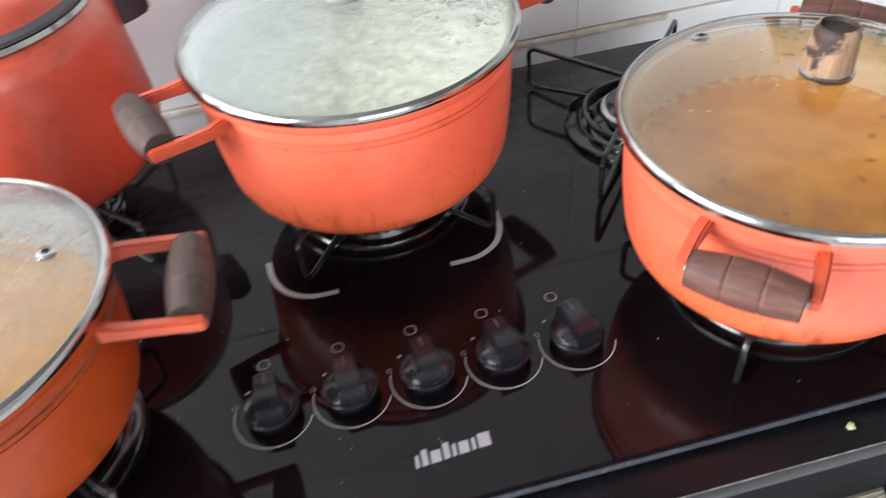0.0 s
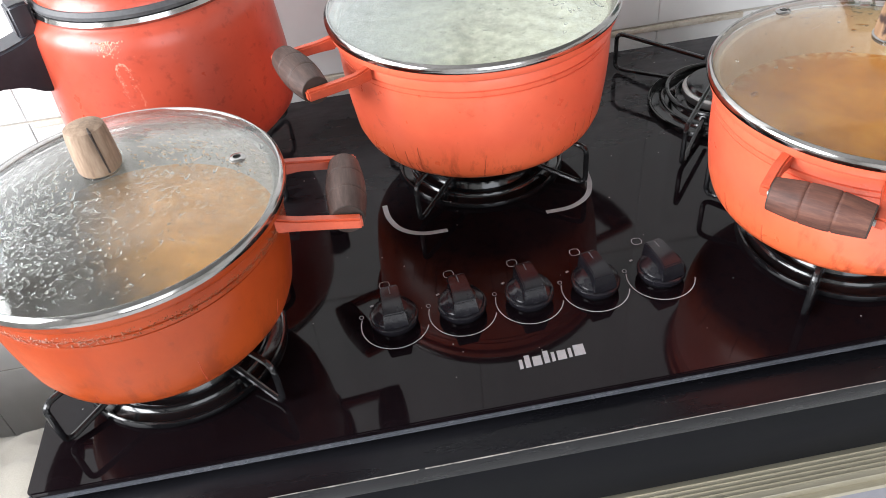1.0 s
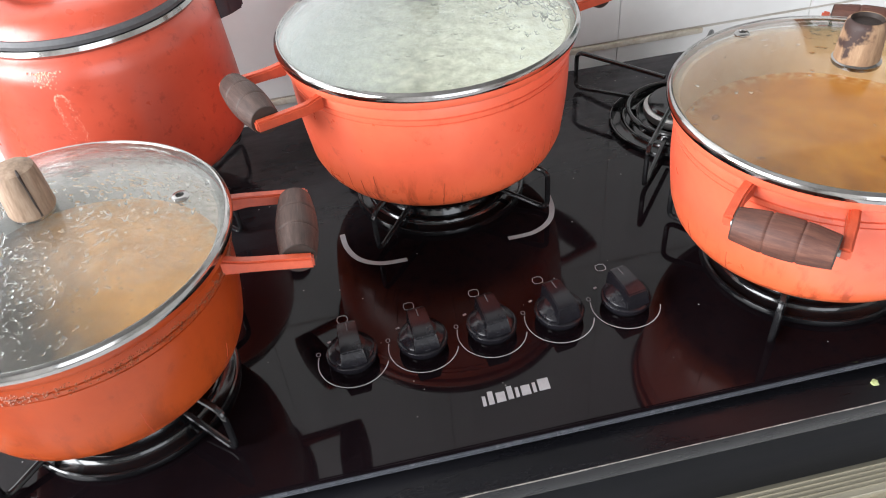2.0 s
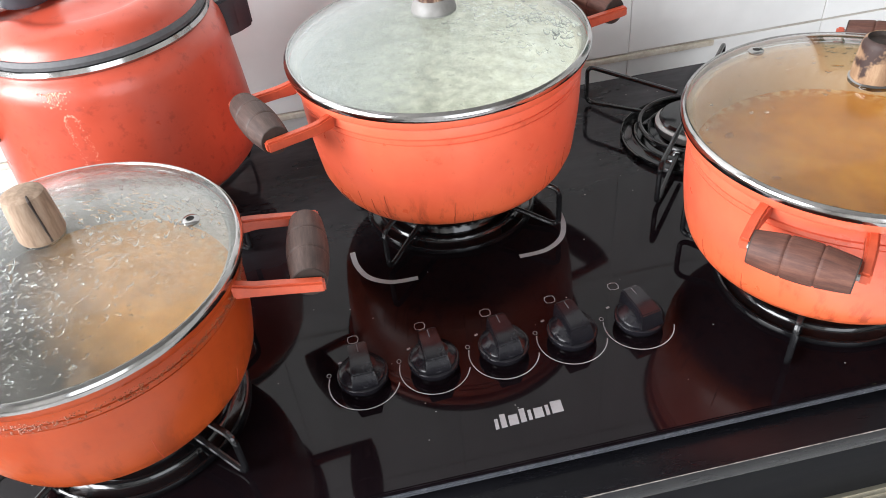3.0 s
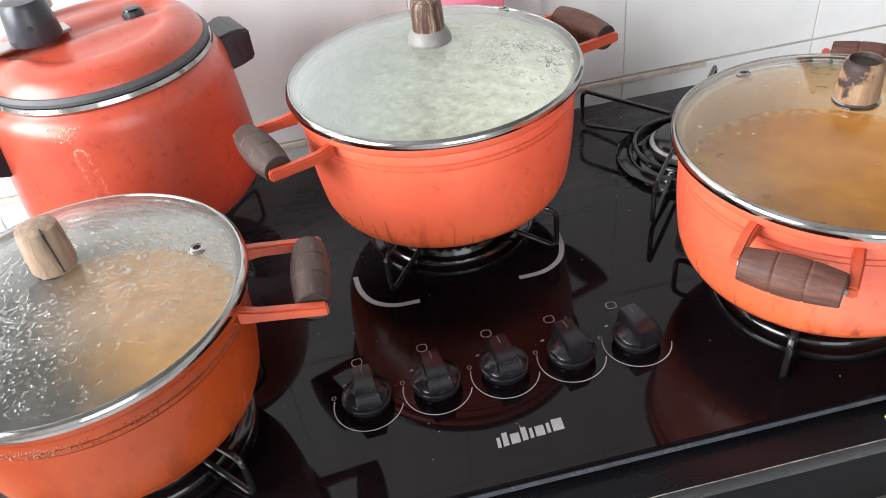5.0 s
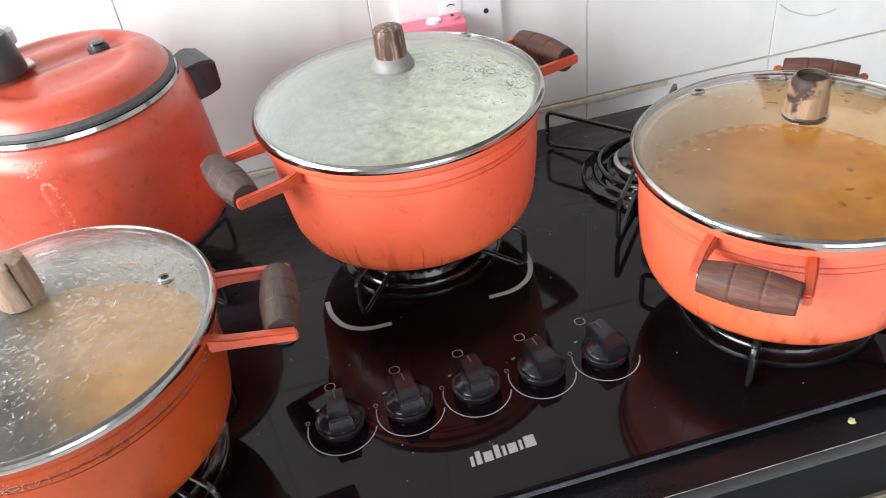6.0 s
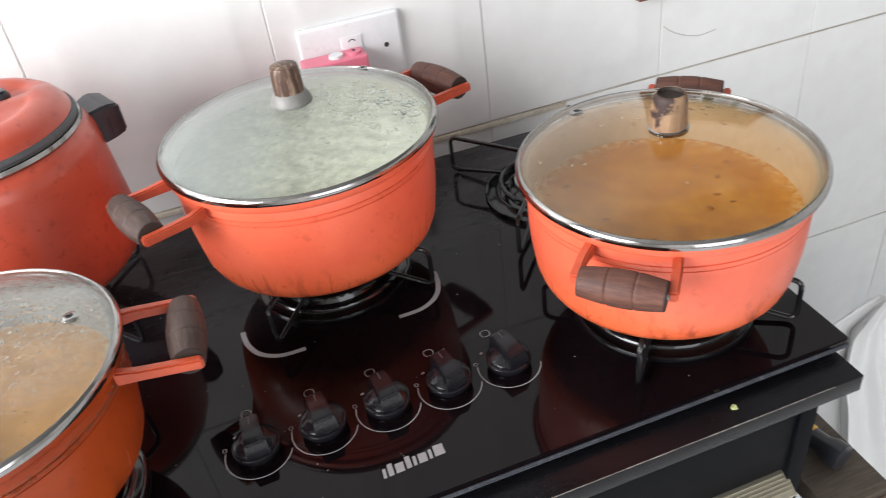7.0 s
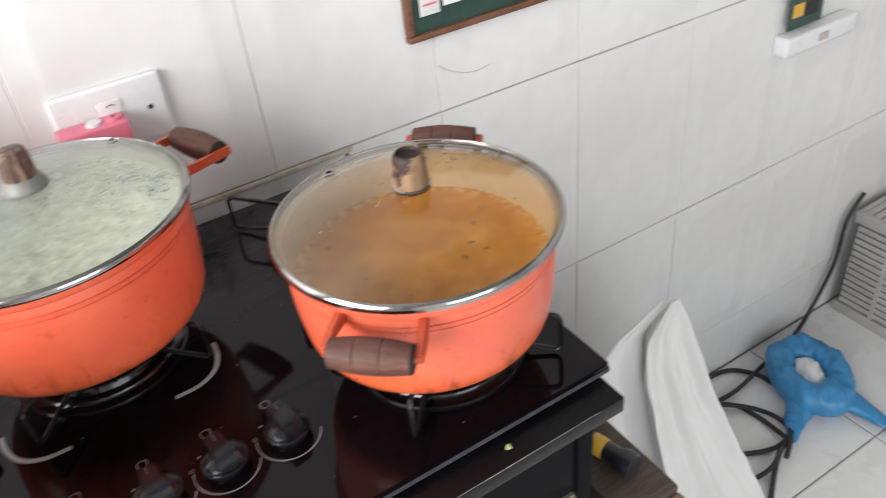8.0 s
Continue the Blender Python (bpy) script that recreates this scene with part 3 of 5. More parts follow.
part("tray", at(box((GX0 + 0.03, 0.025, SLAB), (GX1 - 0.03, GY1 - 0.025, GLASS - 0.0085), 0.002), cooktop), ENAMEL_BLACK, cooktop)

# printed corner marks in front of the large middle burner
corner = smooth_path([(-0.0745, 0.241, 0), (-0.0725, 0.222, 0), (-0.064, 0.2045, 0), (-0.047, 0.1940, 0), (-0.0245, 0.1925, 0)], 6)
for name, sgn in (("left", 1), ("right", -1)):
    pts = [((q.x - 0.0195) * sgn + 0.0195, q.y + (0.0015 if sgn < 0 else 0)) for q in corner]
    part("printed_mark", at(ribbon(pts, 0.0046, GLASS + 0.0004), cooktop), PRINT, cooktop, "grey printed corner mark")
KX, KY, KD = -0.0817, 0.0949, 0.0526
for i in range(5):
    cx = KX + KD * i
    arc = [(cx + 0.0262 * math.cos(radians(a)), KY + 0.0262 * math.sin(radians(a))) for a in range(162, 346, 6)]
    part("printed_ring", at(ribbon(arc, 0.0008, GLASS + 0.0004), cooktop), PRINT_WHITE, cooktop, "fine white dial arc")
    tick = [(cx - 0.0252 + 0.0016 * math.cos(radians(a)), KY + 0.0115 + 0.0019 * math.sin(radians(a))) for a in range(0, 361, 45)]
    part("dial_tick", at(ribbon(tick, 0.0005, GLASS + 0.0004), cooktop), PRINT, cooktop)
    star = [(cx - 0.0175, KY + 0.0215), (cx - 0.0148, KY + 0.0225)]
    part("dial_tick", at(ribbon(star, 0.0018, GLASS + 0.0004), cooktop), PRINT, cooktop)
    icon = [(cx - 0.004 + 0.0042 * math.cos(radians(a)) * (1.12 if a % 90 else 1), KY + 0.043 + 0.0040 * math.sin(radians(a)) * (1.12 if a % 90 else 1)) for a in range(0, 361, 45)]
    part("burner_icon", at(ribbon(icon, 0.0007, GLASS + 0.0004), cooktop), PRINT, cooktop, "small outlined burner symbol")
# the maker's mark as plain light bars
x = 0.0005
for w, h in ((0.0026, 0.0085), (0.0040, 0.0112), (0.0066, 0.0085), (0.0040, 0.0112), (0.0026, 0.0085), (0.0066, 0.0085), (0.0026, 0.0085), (0.0080, 0.0100)):
    y0 = 0.0285 + 0.075 * x
    mark = slab_outline([(x, y0), (x + w, y0 + 0.0002), (x + w + 0.0004, y0 + h), (x + 0.0006, y0 + h)], GLASS + 0.0001, GLASS + 0.0005)
    part("maker_mark", at(mark, cooktop), PRINT, cooktop, "light grey logo bar")
    x += w + 0.0017

# control knobs
knob_base = [(0.0, 0.0044), (0.0172, 0.0044), (0.0184, 0.0052), (0.0187, 0.0064), (0.0187, 0.0092), (0.0180, 0.0100), (0.0168, 0.0102), (0.0170, 0.0122), (0.0164, 0.0130), (0.0140, 0.0142), (0.0118, 0.0162), (0.0100, 0.0172), (0.0, 0.0176)]


def make_knob():
    """A stepped round skirt on a short collar, with a broad grip bar that flares into it."""
    ob = thing("knob", pose(0, 0, 0), "", "")
    part("collar", lathe([(0.0, 0.0), (0.0150, 0.0), (0.0154, 0.0012), (0.0150, 0.0043), (0.0, 0.0043)], 36), BOWL_BLACK, ob)
    part("skirt", lathe(knob_base, 48), KNOB_PLASTIC, ob)
    bm = bmesh.new()
    # each row: place along the bar, half width at the foot and at the top, foot height, top height
    rows = [(-0.0168, 0.0104, 0.0098, 0.0106, 0.0124), (-0.0152, 0.0101, 0.0088, 0.0106, 0.0178), (-0.0136, 0.0096, 0.0080, 0.0106, 0.0232), (-0.0080, 0.0090, 0.0075, 0.0106, 0.0248), (0.0, 0.0086, 0.0072, 0.0106, 0.0252), (0.0130, 0.0082, 0.0068, 0.0106, 0.0252), (0.0172, 0.0078, 0.0064, 0.0106, 0.0232)]
    rings = [[bm.verts.new(c) for c in ((-w, y, a), (w, y, a), (w * 0.93, y, a + (b - a) * 0.45), (v, y, b), (-v, y, b), (-w * 0.93, y, a + (b - a) * 0.45))] for y, w, v, a, b in rows]
    for a, b in zip(rings, rings[1:]):
        for k in range(6):
            bm.faces.new((a[k], a[(k + 1) % 6], b[(k + 1) % 6], b[k]))
    bm.faces.new(rings[0])
    bm.faces.new(rings[-1][::-1])
    bmesh.ops.recalc_face_normals(bm, faces=bm.faces)
    bmesh.ops.bevel(bm, geom=[e for e in bm.edges if len(e.link_faces) == 2 and e.calc_face_angle() > 0.5], offset=0.0008, segments=2, affect="EDGES")
    part("grip", bm, KNOB_PLASTIC, ob, angle=32)
    part("pointer", box((-0.0004, 0.0060, 0.0249), (0.0004, 0.0135, 0.0253)), RUBBER, ob)
    return ob


for i, turn in enumerate((2, 4, 6, 9, 11)):
    k = make_knob()
    k.parent = cooktop
    for key in ("label", "category"):
        if key in k:
            del k[key]
    k.matrix_basis = pose(KX + KD * i - CX, KY - 0.226, GLASS + 0.0006 - SLAB, 0, 0, turn)
    tagged(k, "satin black plastic control knob")


# burners with their wire pan supports
def burner(name, x, y, ring):
    b = new(name)
    b.parent = cooktop
    b.matrix_basis = pose(x - CX, y - 0.226, GLASS - SLAB)
    tagged(b, "black enamelled gas burner with ringed bowl")
    prof = [(0.0, 0.001), (ring, 0.001)]
    for k, (q, z) in enumerate(((ring, 0.0030), (ring - 0.0125, 0.0050), (ring - 0.0245, 0.0085))):
        prof += [(q, z), (q - 0.0006, z + 0.0022), (q - 0.0018, z + 0.0028), (q - 0.0030, z + 0.0020), (q - 0.0038, z - 0.0012), (q - 0.0100, z + 0.0002)]
    prof += [(ring - 0.037, 0.011), (0.0, 0.011)]
    part("bowl", lathe(prof, 64), BOWL_BLACK, b)
    rc = ring * 0.52
    crown = lathe([(0.0, 0.011), (rc * 0.95, 0.011), (rc, 0.013), (rc, 0.019), (rc * 0.92, 0.021), (0.0, 0.021)], 48)
    part("crown", crown, DULL_STEEL, b, "aluminium burner crown")
    part("cap", lathe([(0.0, 0.021), (rc * 0.86, 0.021), (rc * 0.9, 0.0228), (rc * 0.84, 0.0252), (rc * 0.5, 0.0268), (0.0, 0.0272)], 48), ENAMEL_BLACK, b)
    return b


def pan_support(x, y, reach, angles, high, inner=0.020):
    s = new("pan_support")
    s.parent = cooktop
    s.matrix_basis = pose(x - CX, y - 0.226, GLASS - SLAB)
    tagged(s, "black wire pan support")
    wire = 0.0023
    part("ring", sweep([(0.050 * math.cos(2 * math.pi * k / 40), 0.050 * math.sin(2 * math.pi * k / 40), 0.0165) for k in range(40)], wire, 8, True), ENAMEL_BLACK, s)
    for a in angles:
        m = pose(0, 0, 0, 0, 0, a)
        loop = rounded_path([(inner, 0, high), (reach, 0, high), (reach, 0, wire + 0.0006), (0.052, 0, 0.0125)], 0.009, 5)
        arm = sweep(loop, wire, 8)
        bmesh.ops.transform(arm, matrix=m, verts=arm.verts)
        part("arm", arm, ENAMEL_BLACK, s)
    return s


GRATE = 0.0435
BURNERS = [("burner", 0.0235, 0.290, 0.078, -40, 0.108), ("burner", 0.281, 0.107, 0.078, -42, 0.108), ("burner", -0.2415, 0.110, 0.077, -45, 0.106), ("burner", -0.240, 0.345, 0.050, -45, 0.112)]
for name, x, y, ring, turn, reach in BURNERS:
    burner(name, x, y, ring)
    pan_support(x, y, reach, [turn + 90 * k for k in range(4)], GRATE)
burner("burner", 0.2725, 0.317, 0.068)
pan_support(0.2725, 0.317, 0.1200, (51, 128.5, 231, 308.5), GRATE + 0.001)
SUPPORT = GLASS + GRATE + 0.0023


# ---- pots ----
def barrel(length, radius, grooves=(0.33, 0.66)):
    """A turned wooden grip along x."""
    prof, n = [(0.0, -length / 2)], 54
    for i in range(n + 1):
        t = i / n
        r = radius * (0.80 + 0.20 * math.sin(math.pi * t))
        if any(abs(t - g) < 0.5 / n for g in grooves):
            r *= 0.945
        prof.append((r, (t - 0.5) * length))
    prof.append((0.0, length / 2))
    bm = lathe(prof, 28)
    bmesh.ops.transform(bm, matrix=pose(0, 0, 0, 0, 90, 0), verts=bm.verts)
    return bm


def pot_handle(pot, angle, reach, radius, rim, length, grip_r, mat, drop=0.0, tip=0.009):
    h = new("handle")
    h.parent = pot
    h.matrix_basis = pose(0, 0, rim - 0.017, 0, 0, angle)
    tagged(h, "wooden barrel grip between two red metal brackets")
    off = length / 2 + 0.0045
    for s in (-1, 1):
        path = [(radius - 0.010, s * (off - 0.003), 0.002), (radius + 0.004, s * (off - 0.001), 0.001), (reach + tip, s * off, -drop)]
        bm = bmesh.new()
        rings = []
        for i, (x, y, z) in enumerate(path):
            hh = (0.0058, 0.0044, 0.0040)[i]
            rings.append([bm.verts.new((x, y + a, z + b)) for a, b in ((-0.0034, -hh), (0.0034, -hh), (0.0034, hh), (-0.0034, hh))])
        for a, b in zip(rings, rings[1:]):
            for k in range(4):
                bm.faces.new((a[k], a[(k + 1) % 4], b[(k + 1) % 4], b[k]))
        bm.faces.new(rings[0])
        bm.faces.new(rings[-1][::-1])
        bmesh.ops.recalc_face_normals(bm, faces=bm.faces)
        bmesh.ops.bevel(bm, geom=list(bm.edges), offset=0.0013, segments=2, affect="EDGES")
        part("bracket", bm, RED_TRIM, h)
    part("grip", barrel(length, grip_r), mat, h, "", m=pose(reach, 0, -drop, 0, 0, 90))
    for s in (-1, 1):
        part("end_cap", lathe([(0.0, -0.0006), (grip_r * 0.80, -0.0006), (grip_r * 0.78, 0.0008), (0.0, 0.0010)], 28), CHAR, h, m=pose(reach, s * length / 2, -drop, -90 * s, 0, 0))
    pin = sweep([(reach, -off + 0.002, -drop), (reach, off - 0.002, -drop)], 0.0022, 8)
    part("pin", pin, DULL_STEEL, h)


def dome(r, x):
    """The height of the lid's glass above its rim."""
    return 0.026 * (1 - (x / r) ** 2) ** 0.8 if x < r else 0.0


def scorch_drips(pot, prof, angles, seed):
    """Thin brown runs baked on to the lower side of a pot."""
    rng = random.Random(seed)
    zs, rs = [z for q, z in prof], [q for q, z in prof]
    for mid in angles:
        for _ in range(rng.randint(1, 2)):
            a, z1, z0 = radians(mid + rng.gauss(0, 5)), rng.uniform(0.018, 0.042), rng.uniform(0.004, 0.010)
            w = rng.uniform(0.0006, 0.0014)
            bm, prev = bmesh.new(), None
            for i in range(9):
                t = i / 8
                z = z1 + (z0 - z1) * t
                q = float(np.interp(z, zs, rs)) + 0.00025
                half = w * (0.25 + 0.75 * t + 0.3 * rng.uniform(-1, 1) * t) / q
                a += rng.gauss(0, 0.0025)
                row = [bm.verts.new(((q - d) * math.cos(a + k * half), (q - d) * math.sin(a + k * half), z)) for k, d in ((-1, 0.0003), (0, 0.0), (1, 0.0003))]
                if prev:
                    bm.faces.new((prev[0], prev[1], row[1], row[0]))
                    bm.faces.new((prev[1], prev[2], row[2], row[1]))
                prev = row
            bmesh.ops.recalc_face_normals(bm, faces=bm.faces)
            part("scorch_run", bm, SCORCH, pot)


def cast_pot(centre, rim, r, base, label, level, paint, lining, drips=()):
    """A flaring cast pot with its body; z runs from its foot."""
    h = rim - SUPPORT
    pot = thing("cooking_pot", pose(centre[0], centre[1], SUPPORT), label, "cooking pot")
    rb = r - 0.003
    wide = (rb - 0.0050 - base) * 0.70
    prof = [(0.0, 0.0), (base - 0.012, 0.0), (base - 0.003, 0.0010), (base + wide * 0.36, 0.0046), (base + wide * 0.72, 0.0105), (base + wide, 0.0195)]
    k = (rb - 0.0050 - base - wide) / (h - 0.0310 - 0.0195)
    for i in range(1, 7):
        z = 0.0195 + (h - 0.0310 - 0.0195) * i / 6
        prof.append((base + wide + k * (z - 0.0195) + 0.0012 * math.sin(math.pi * i / 6), z))
    prof += [(rb - 0.0050, h - 0.0285), (rb - 0.0048, h - 0.0272), (rb - 0.0060, h - 0.0267), (rb - 0.0046, h - 0.0261), (rb - 0.0042, h - 0.0225), (rb - 0.0058, h - 0.0218), (rb - 0.0040, h - 0.0210),
             (rb - 0.0036, h - 0.0135), (rb - 0.0042, h - 0.0120), (rb - 0.0010, h - 0.0112), (rb, h - 0.0100), (rb, h - 0.0052), (rb - 0.0010, h - 0.0044)]
    part("body", lathe(prof, 96), paint, pot)
    scorch_drips(pot, prof[2:12], drips, int(r * 10000))
    inner = [(rb - 0.0011, h - 0.0045), (rb - 0.0055, h - 0.0043), (rb - 0.0072, h - 0.0056)] + [(a - 0.0045, z) for a, z in reversed(prof[5:12])] + [(base - 0.006, 0.006), (0.0, 0.005)]
    part("lining", lathe(inner, 96), lining, pot, "pale non-stick inner lining")
    rl = base + wide + k * (level - 0.0195) + 0.0010 - 0.0047
    return pot, h, rl


def pot_contents(pot, level, rl, mat, name, label, category, seed, ripple):
    bm = bmesh.new()
    rings, seg, n = [], 96, 14
    rl += 0.0014
    for i in range(n + 1):
        q = rl * i / n
        rings.append([bm.verts.new((q * math.cos(2 * math.pi * k / seg), q * math.sin(2 * math.pi * k / seg),
                                    ripple * noise.noise((q * math.cos(2 * math.pi * k / seg) * 55 + seed, q * math.sin(2 * math.pi * k / seg) * 55, seed)) * (1 - (i / n) ** 6))) for k in range(seg if i else 1)])
    for a, b in zip(rings, rings[1:]):
        for k in range(seg):
            j = (k + 1) % seg
            bm.faces.new((a[0], b[k], b[j]) if len(a) == 1 else (a[k], b[k], b[j], a[j]))
    bmesh.ops.recalc_face_normals(bm, faces=bm.faces)
    food = tagged(part(name, bm, mat, None, m=pot.matrix_basis @ pose(0, 0, level)), label, category)
    return food


def lid_for(pot, h, r, glass, label, knob_mat, knob_r, knob_h, vent_angle, vent_r, burnt_top, flange):
    lid = thing("pot_lid", pot.matrix_basis @ pose(0, 0, h), label, "pot lid")
    n = 16
    top = [(0.0, 0.026)] + [(r * 0.975 * i / n, dome(r, r * 0.975 * i / n)) for i in range(1, n + 1)]
    under = [(q, z - 0.0028) for q, z in reversed(top)]
    part("glass", lathe(top + under, 72), glass, lid, "domed glass")
    band = [(r - 0.0042, 0.0020), (r - 0.0036, 0.0030), (r - 0.0026, 0.0033), (r - 0.0010, 0.0020), (r - 0.0002, 0.0004), (r, -0.0014), (r - 0.0003, -0.0032), (r - 0.0014, -0.0039), (r - 0.0038, -0.0036), (r - 0.0042, -0.0005), (r - 0.0042, 0.0020)]
    part("rim_band", lathe(band, 96), STEEL, lid, "polished steel rim band")
    va = radians(vent_angle)
    vm = pose(vent_r * math.cos(va), vent_r * math.sin(va), dome(r, vent_r) - 0.0008)
    vent = part("vent", lathe([(0.0022, 0.0), (0.0052, 0.0), (0.0055, 0.0012), (0.0044, 0.0022), (0.0026, 0.0024), (0.0022, 0.0004), (0.0, 0.0004)], 28), STEEL, lid, "small steel steam vent", m=vm)
    # Near-black disc painted in for the shade of the vent's opening.
    part("vent_hole_shade", lathe([(0.0, 0.0010), (0.0023, 0.0010), (0.0023, 0.0003)], 20), DARK_HOLE, vent)
    z, washer = 0.0255, 1.06 if burnt_top else 0.90
    if flange:
        part("knob_base", lathe([(knob_r * 0.9, z - 0.001), (knob_r * 1.32, z - 0.0015), (knob_r * 1.28, z + 0.002), (knob_r * 1.02, z + 0.009), (knob_r * 0.9, z + 0.010)], 40), DULL_STEEL if flange == "metal" else RUBBER_PALE, lid, "dull flared knob base")
    else:
        part("knob_base", lathe([(0.0, z - 0.001), (knob_r * washer, z - 0.001), (knob_r * (washer + 0.02), z + 0.0014), (knob_r * 0.9, z + 0.003)], 40), STEEL, lid, "thin steel washer")
    zt = z + knob_h
    kprof = [(0.0, z + 0.001), (knob_r * 0.95, z + 0.001), (knob_r, z + 0.003), (knob_r * 0.97, z + knob_h * 0.4), (knob_r * 0.92, zt - 0.008), (knob_r * 0.89, zt - 0.0040), (knob_r * 0.84, zt - 0.0014)]
    kprof += [(knob_r * 0.72, zt), (knob_r * 0.66, zt - 0.0035), (0.0, zt - 0.004)] if burnt_top else [(knob_r * 0.6, zt), (0.0, zt + 0.0004)]
    bm = lathe(kprof, 36)
    for v in bm.verts:
        f = 1 + 0.05 * noise.noise(Vector((v.co.x * 90, v.co.y * 90, v.co.z * 30 + r * 100)))
        v.co.x, v.co.y = v.co.x * f, v.co.y * f
    knob = part("knob", bm, knob_mat, lid, "turned wooden lid knob")
    if burnt_top:
        part("charred_top", lathe([(0.0, zt - 0.0034), (knob_r * 0.64, zt - 0.003), (knob_r * 0.70, zt - 0.0002), (knob_r * 0.64, zt - 0.0036), (0.0, zt - 0.0038)], 28), CHAR, knob)
    return lid


def droplets(lid, r, spots, seed):
    """Flattened drops and short runs of condensation hanging under the dome."""
    rng, bm = random.Random(seed), bmesh.new()
    for cx, cy, spread, count, size, stretch in spots:
        for _ in range(count):
            x, y = rng.gauss(cx, spread), rng.gauss(cy, spread)
            q = math.hypot(x, y)
            if q > r * 0.92 or q < 0.02:
                continue
            s = size * rng.uniform(0.5, 1.4)
            e = 0.001
            slope = (dome(r, q + e) - dome(r, q)) / e
            nrm = Vector((-slope * x / q, -slope * y / q, 1)).normalized()
            turn = rng.gauss(0, 24) if rng.random() < 0.8 else rng.uniform(0, 360)
            m = Matrix.Translation((x, y, dome(r, q) - 0.0030)) @ nrm.to_track_quat("Z", "Y").to_matrix().to_4x4() @ pose(0, 0, 0, 0, 0, turn)
            a, b, c = s * rng.uniform(0.9, stretch), s * rng.uniform(0.55, 0.9), s * (0.80 if stretch < 2.1 and size < 0.0011 else 0.50)
            bend = rng.uniform(-0.5, 0.5) * b
            low = bm.verts.new(m @ Vector((0, bend, -c)))
            rows = []
            for f, d in ((0.55, 0.82), (0.86, 0.42), (1.0, 0.0)):
                rows.append([bm.verts.new(m @ Vector((a * f * math.cos(k * math.pi / 5), b * f * math.sin(k * math.pi / 5) + bend * (1 - (f * math.cos(k * math.pi / 5)) ** 2), -c * d))) for k in range(10)])
            for k in range(10):
                j = (k + 1) % 10
                bm.faces.new((low, rows[0][j], rows[0][k]))
                for p, o in zip(rows, rows[1:]):
                    bm.faces.new((p[k], p[j], o[j], o[k]))
            bm.faces.new(rows[-1])
    return part("condensation", bm, WATER, lid, "clear drops of condensation", angle=60, kind="stuff")


R_C, R_Z, R_R = (0.2735, 0.1027), 1.0498, 0.1153
M_C, M_Z, M_R = (0.0252, 0.2925), 1.0609, 0.1233
L_C, L_Z, L_R = (-0.2412, 0.1027), 1.0477, 0.1078

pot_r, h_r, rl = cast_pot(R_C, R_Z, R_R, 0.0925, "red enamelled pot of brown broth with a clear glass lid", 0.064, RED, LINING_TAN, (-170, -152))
pot_handle(pot_r, 226, 0.1365, R_R, h_r, 0.056, 0.0130, DARK_WOOD, 0.004, 0.001)
pot_handle(pot_r, 49, 0.1385, R_R, h_r, 0.056, 0.0130, DARK_WOOD, -0.006, 0.003)
broth_r = pot_contents(pot_r, 0.064, rl, STEW, "bean_broth", "simmering brown bean broth in the pot", "broth", 3, 0.0012)
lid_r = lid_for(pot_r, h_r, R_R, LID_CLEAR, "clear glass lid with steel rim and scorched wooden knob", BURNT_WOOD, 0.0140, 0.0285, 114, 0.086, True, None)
droplets(lid_r, R_R, [(0.03, 0.075, 0.03, 110, 0.0014, 2.6), (0.085, 0.03, 0.02, 60, 0.0013, 2.4), (-0.02, 0.05, 0.05, 60, 0.0011, 2.0)], 21)

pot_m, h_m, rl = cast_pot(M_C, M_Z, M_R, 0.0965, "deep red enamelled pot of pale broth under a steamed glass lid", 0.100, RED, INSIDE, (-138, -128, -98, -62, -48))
pot_handle(pot_m, 201.5, 0.158, M_R, h_m, 0.062, 0.0138, GREY_WOOD, -0.002)
pot_handle(pot_m, 21, 0.160, M_R, h_m, 0.062, 0.0138, DARK_WOOD, 0.0)
pot_contents(pot_m, 0.100, rl, RICE, "pale_broth", "boiling pale starchy broth in the pot", "broth", 8, 0.003)
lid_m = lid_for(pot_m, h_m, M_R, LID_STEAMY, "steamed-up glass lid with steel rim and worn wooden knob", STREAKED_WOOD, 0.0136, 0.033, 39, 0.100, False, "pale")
droplets(lid_m, M_R, [(0.062, -0.012, 0.022, 70, 0.0024, 2.3), (0.092, -0.030, 0.014, 50, 0.0026, 2.0), (0.030, -0.012, 0.026, 50, 0.0018, 2.0), (0.05, -0.055, 0.03, 70, 0.0013, 2.0), (-0.03, -0.04, 0.03, 30, 0.0011, 2.0)], 22)

pot_l, h_l, rl = cast_pot(L_C, L_Z, L_R, 0.081, "red enamelled pot of orange broth under a dripping glass lid", 0.062, BROWNED_SHADED, LINING_GREY, (-110, -70, -30))
pot_handle(pot_l, 359, 0.143, L_R, h_l, 0.058, 0.0134, GREY_WOOD, 0.004)
pot_handle(pot_l, 179, 0.143, L_R, h_l, 0.058, 0.0134, GREY_WOOD, 0.004)
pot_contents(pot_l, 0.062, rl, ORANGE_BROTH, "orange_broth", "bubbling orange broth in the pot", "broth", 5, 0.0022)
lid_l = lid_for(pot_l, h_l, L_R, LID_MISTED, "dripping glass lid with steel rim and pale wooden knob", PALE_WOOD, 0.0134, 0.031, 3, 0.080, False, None)
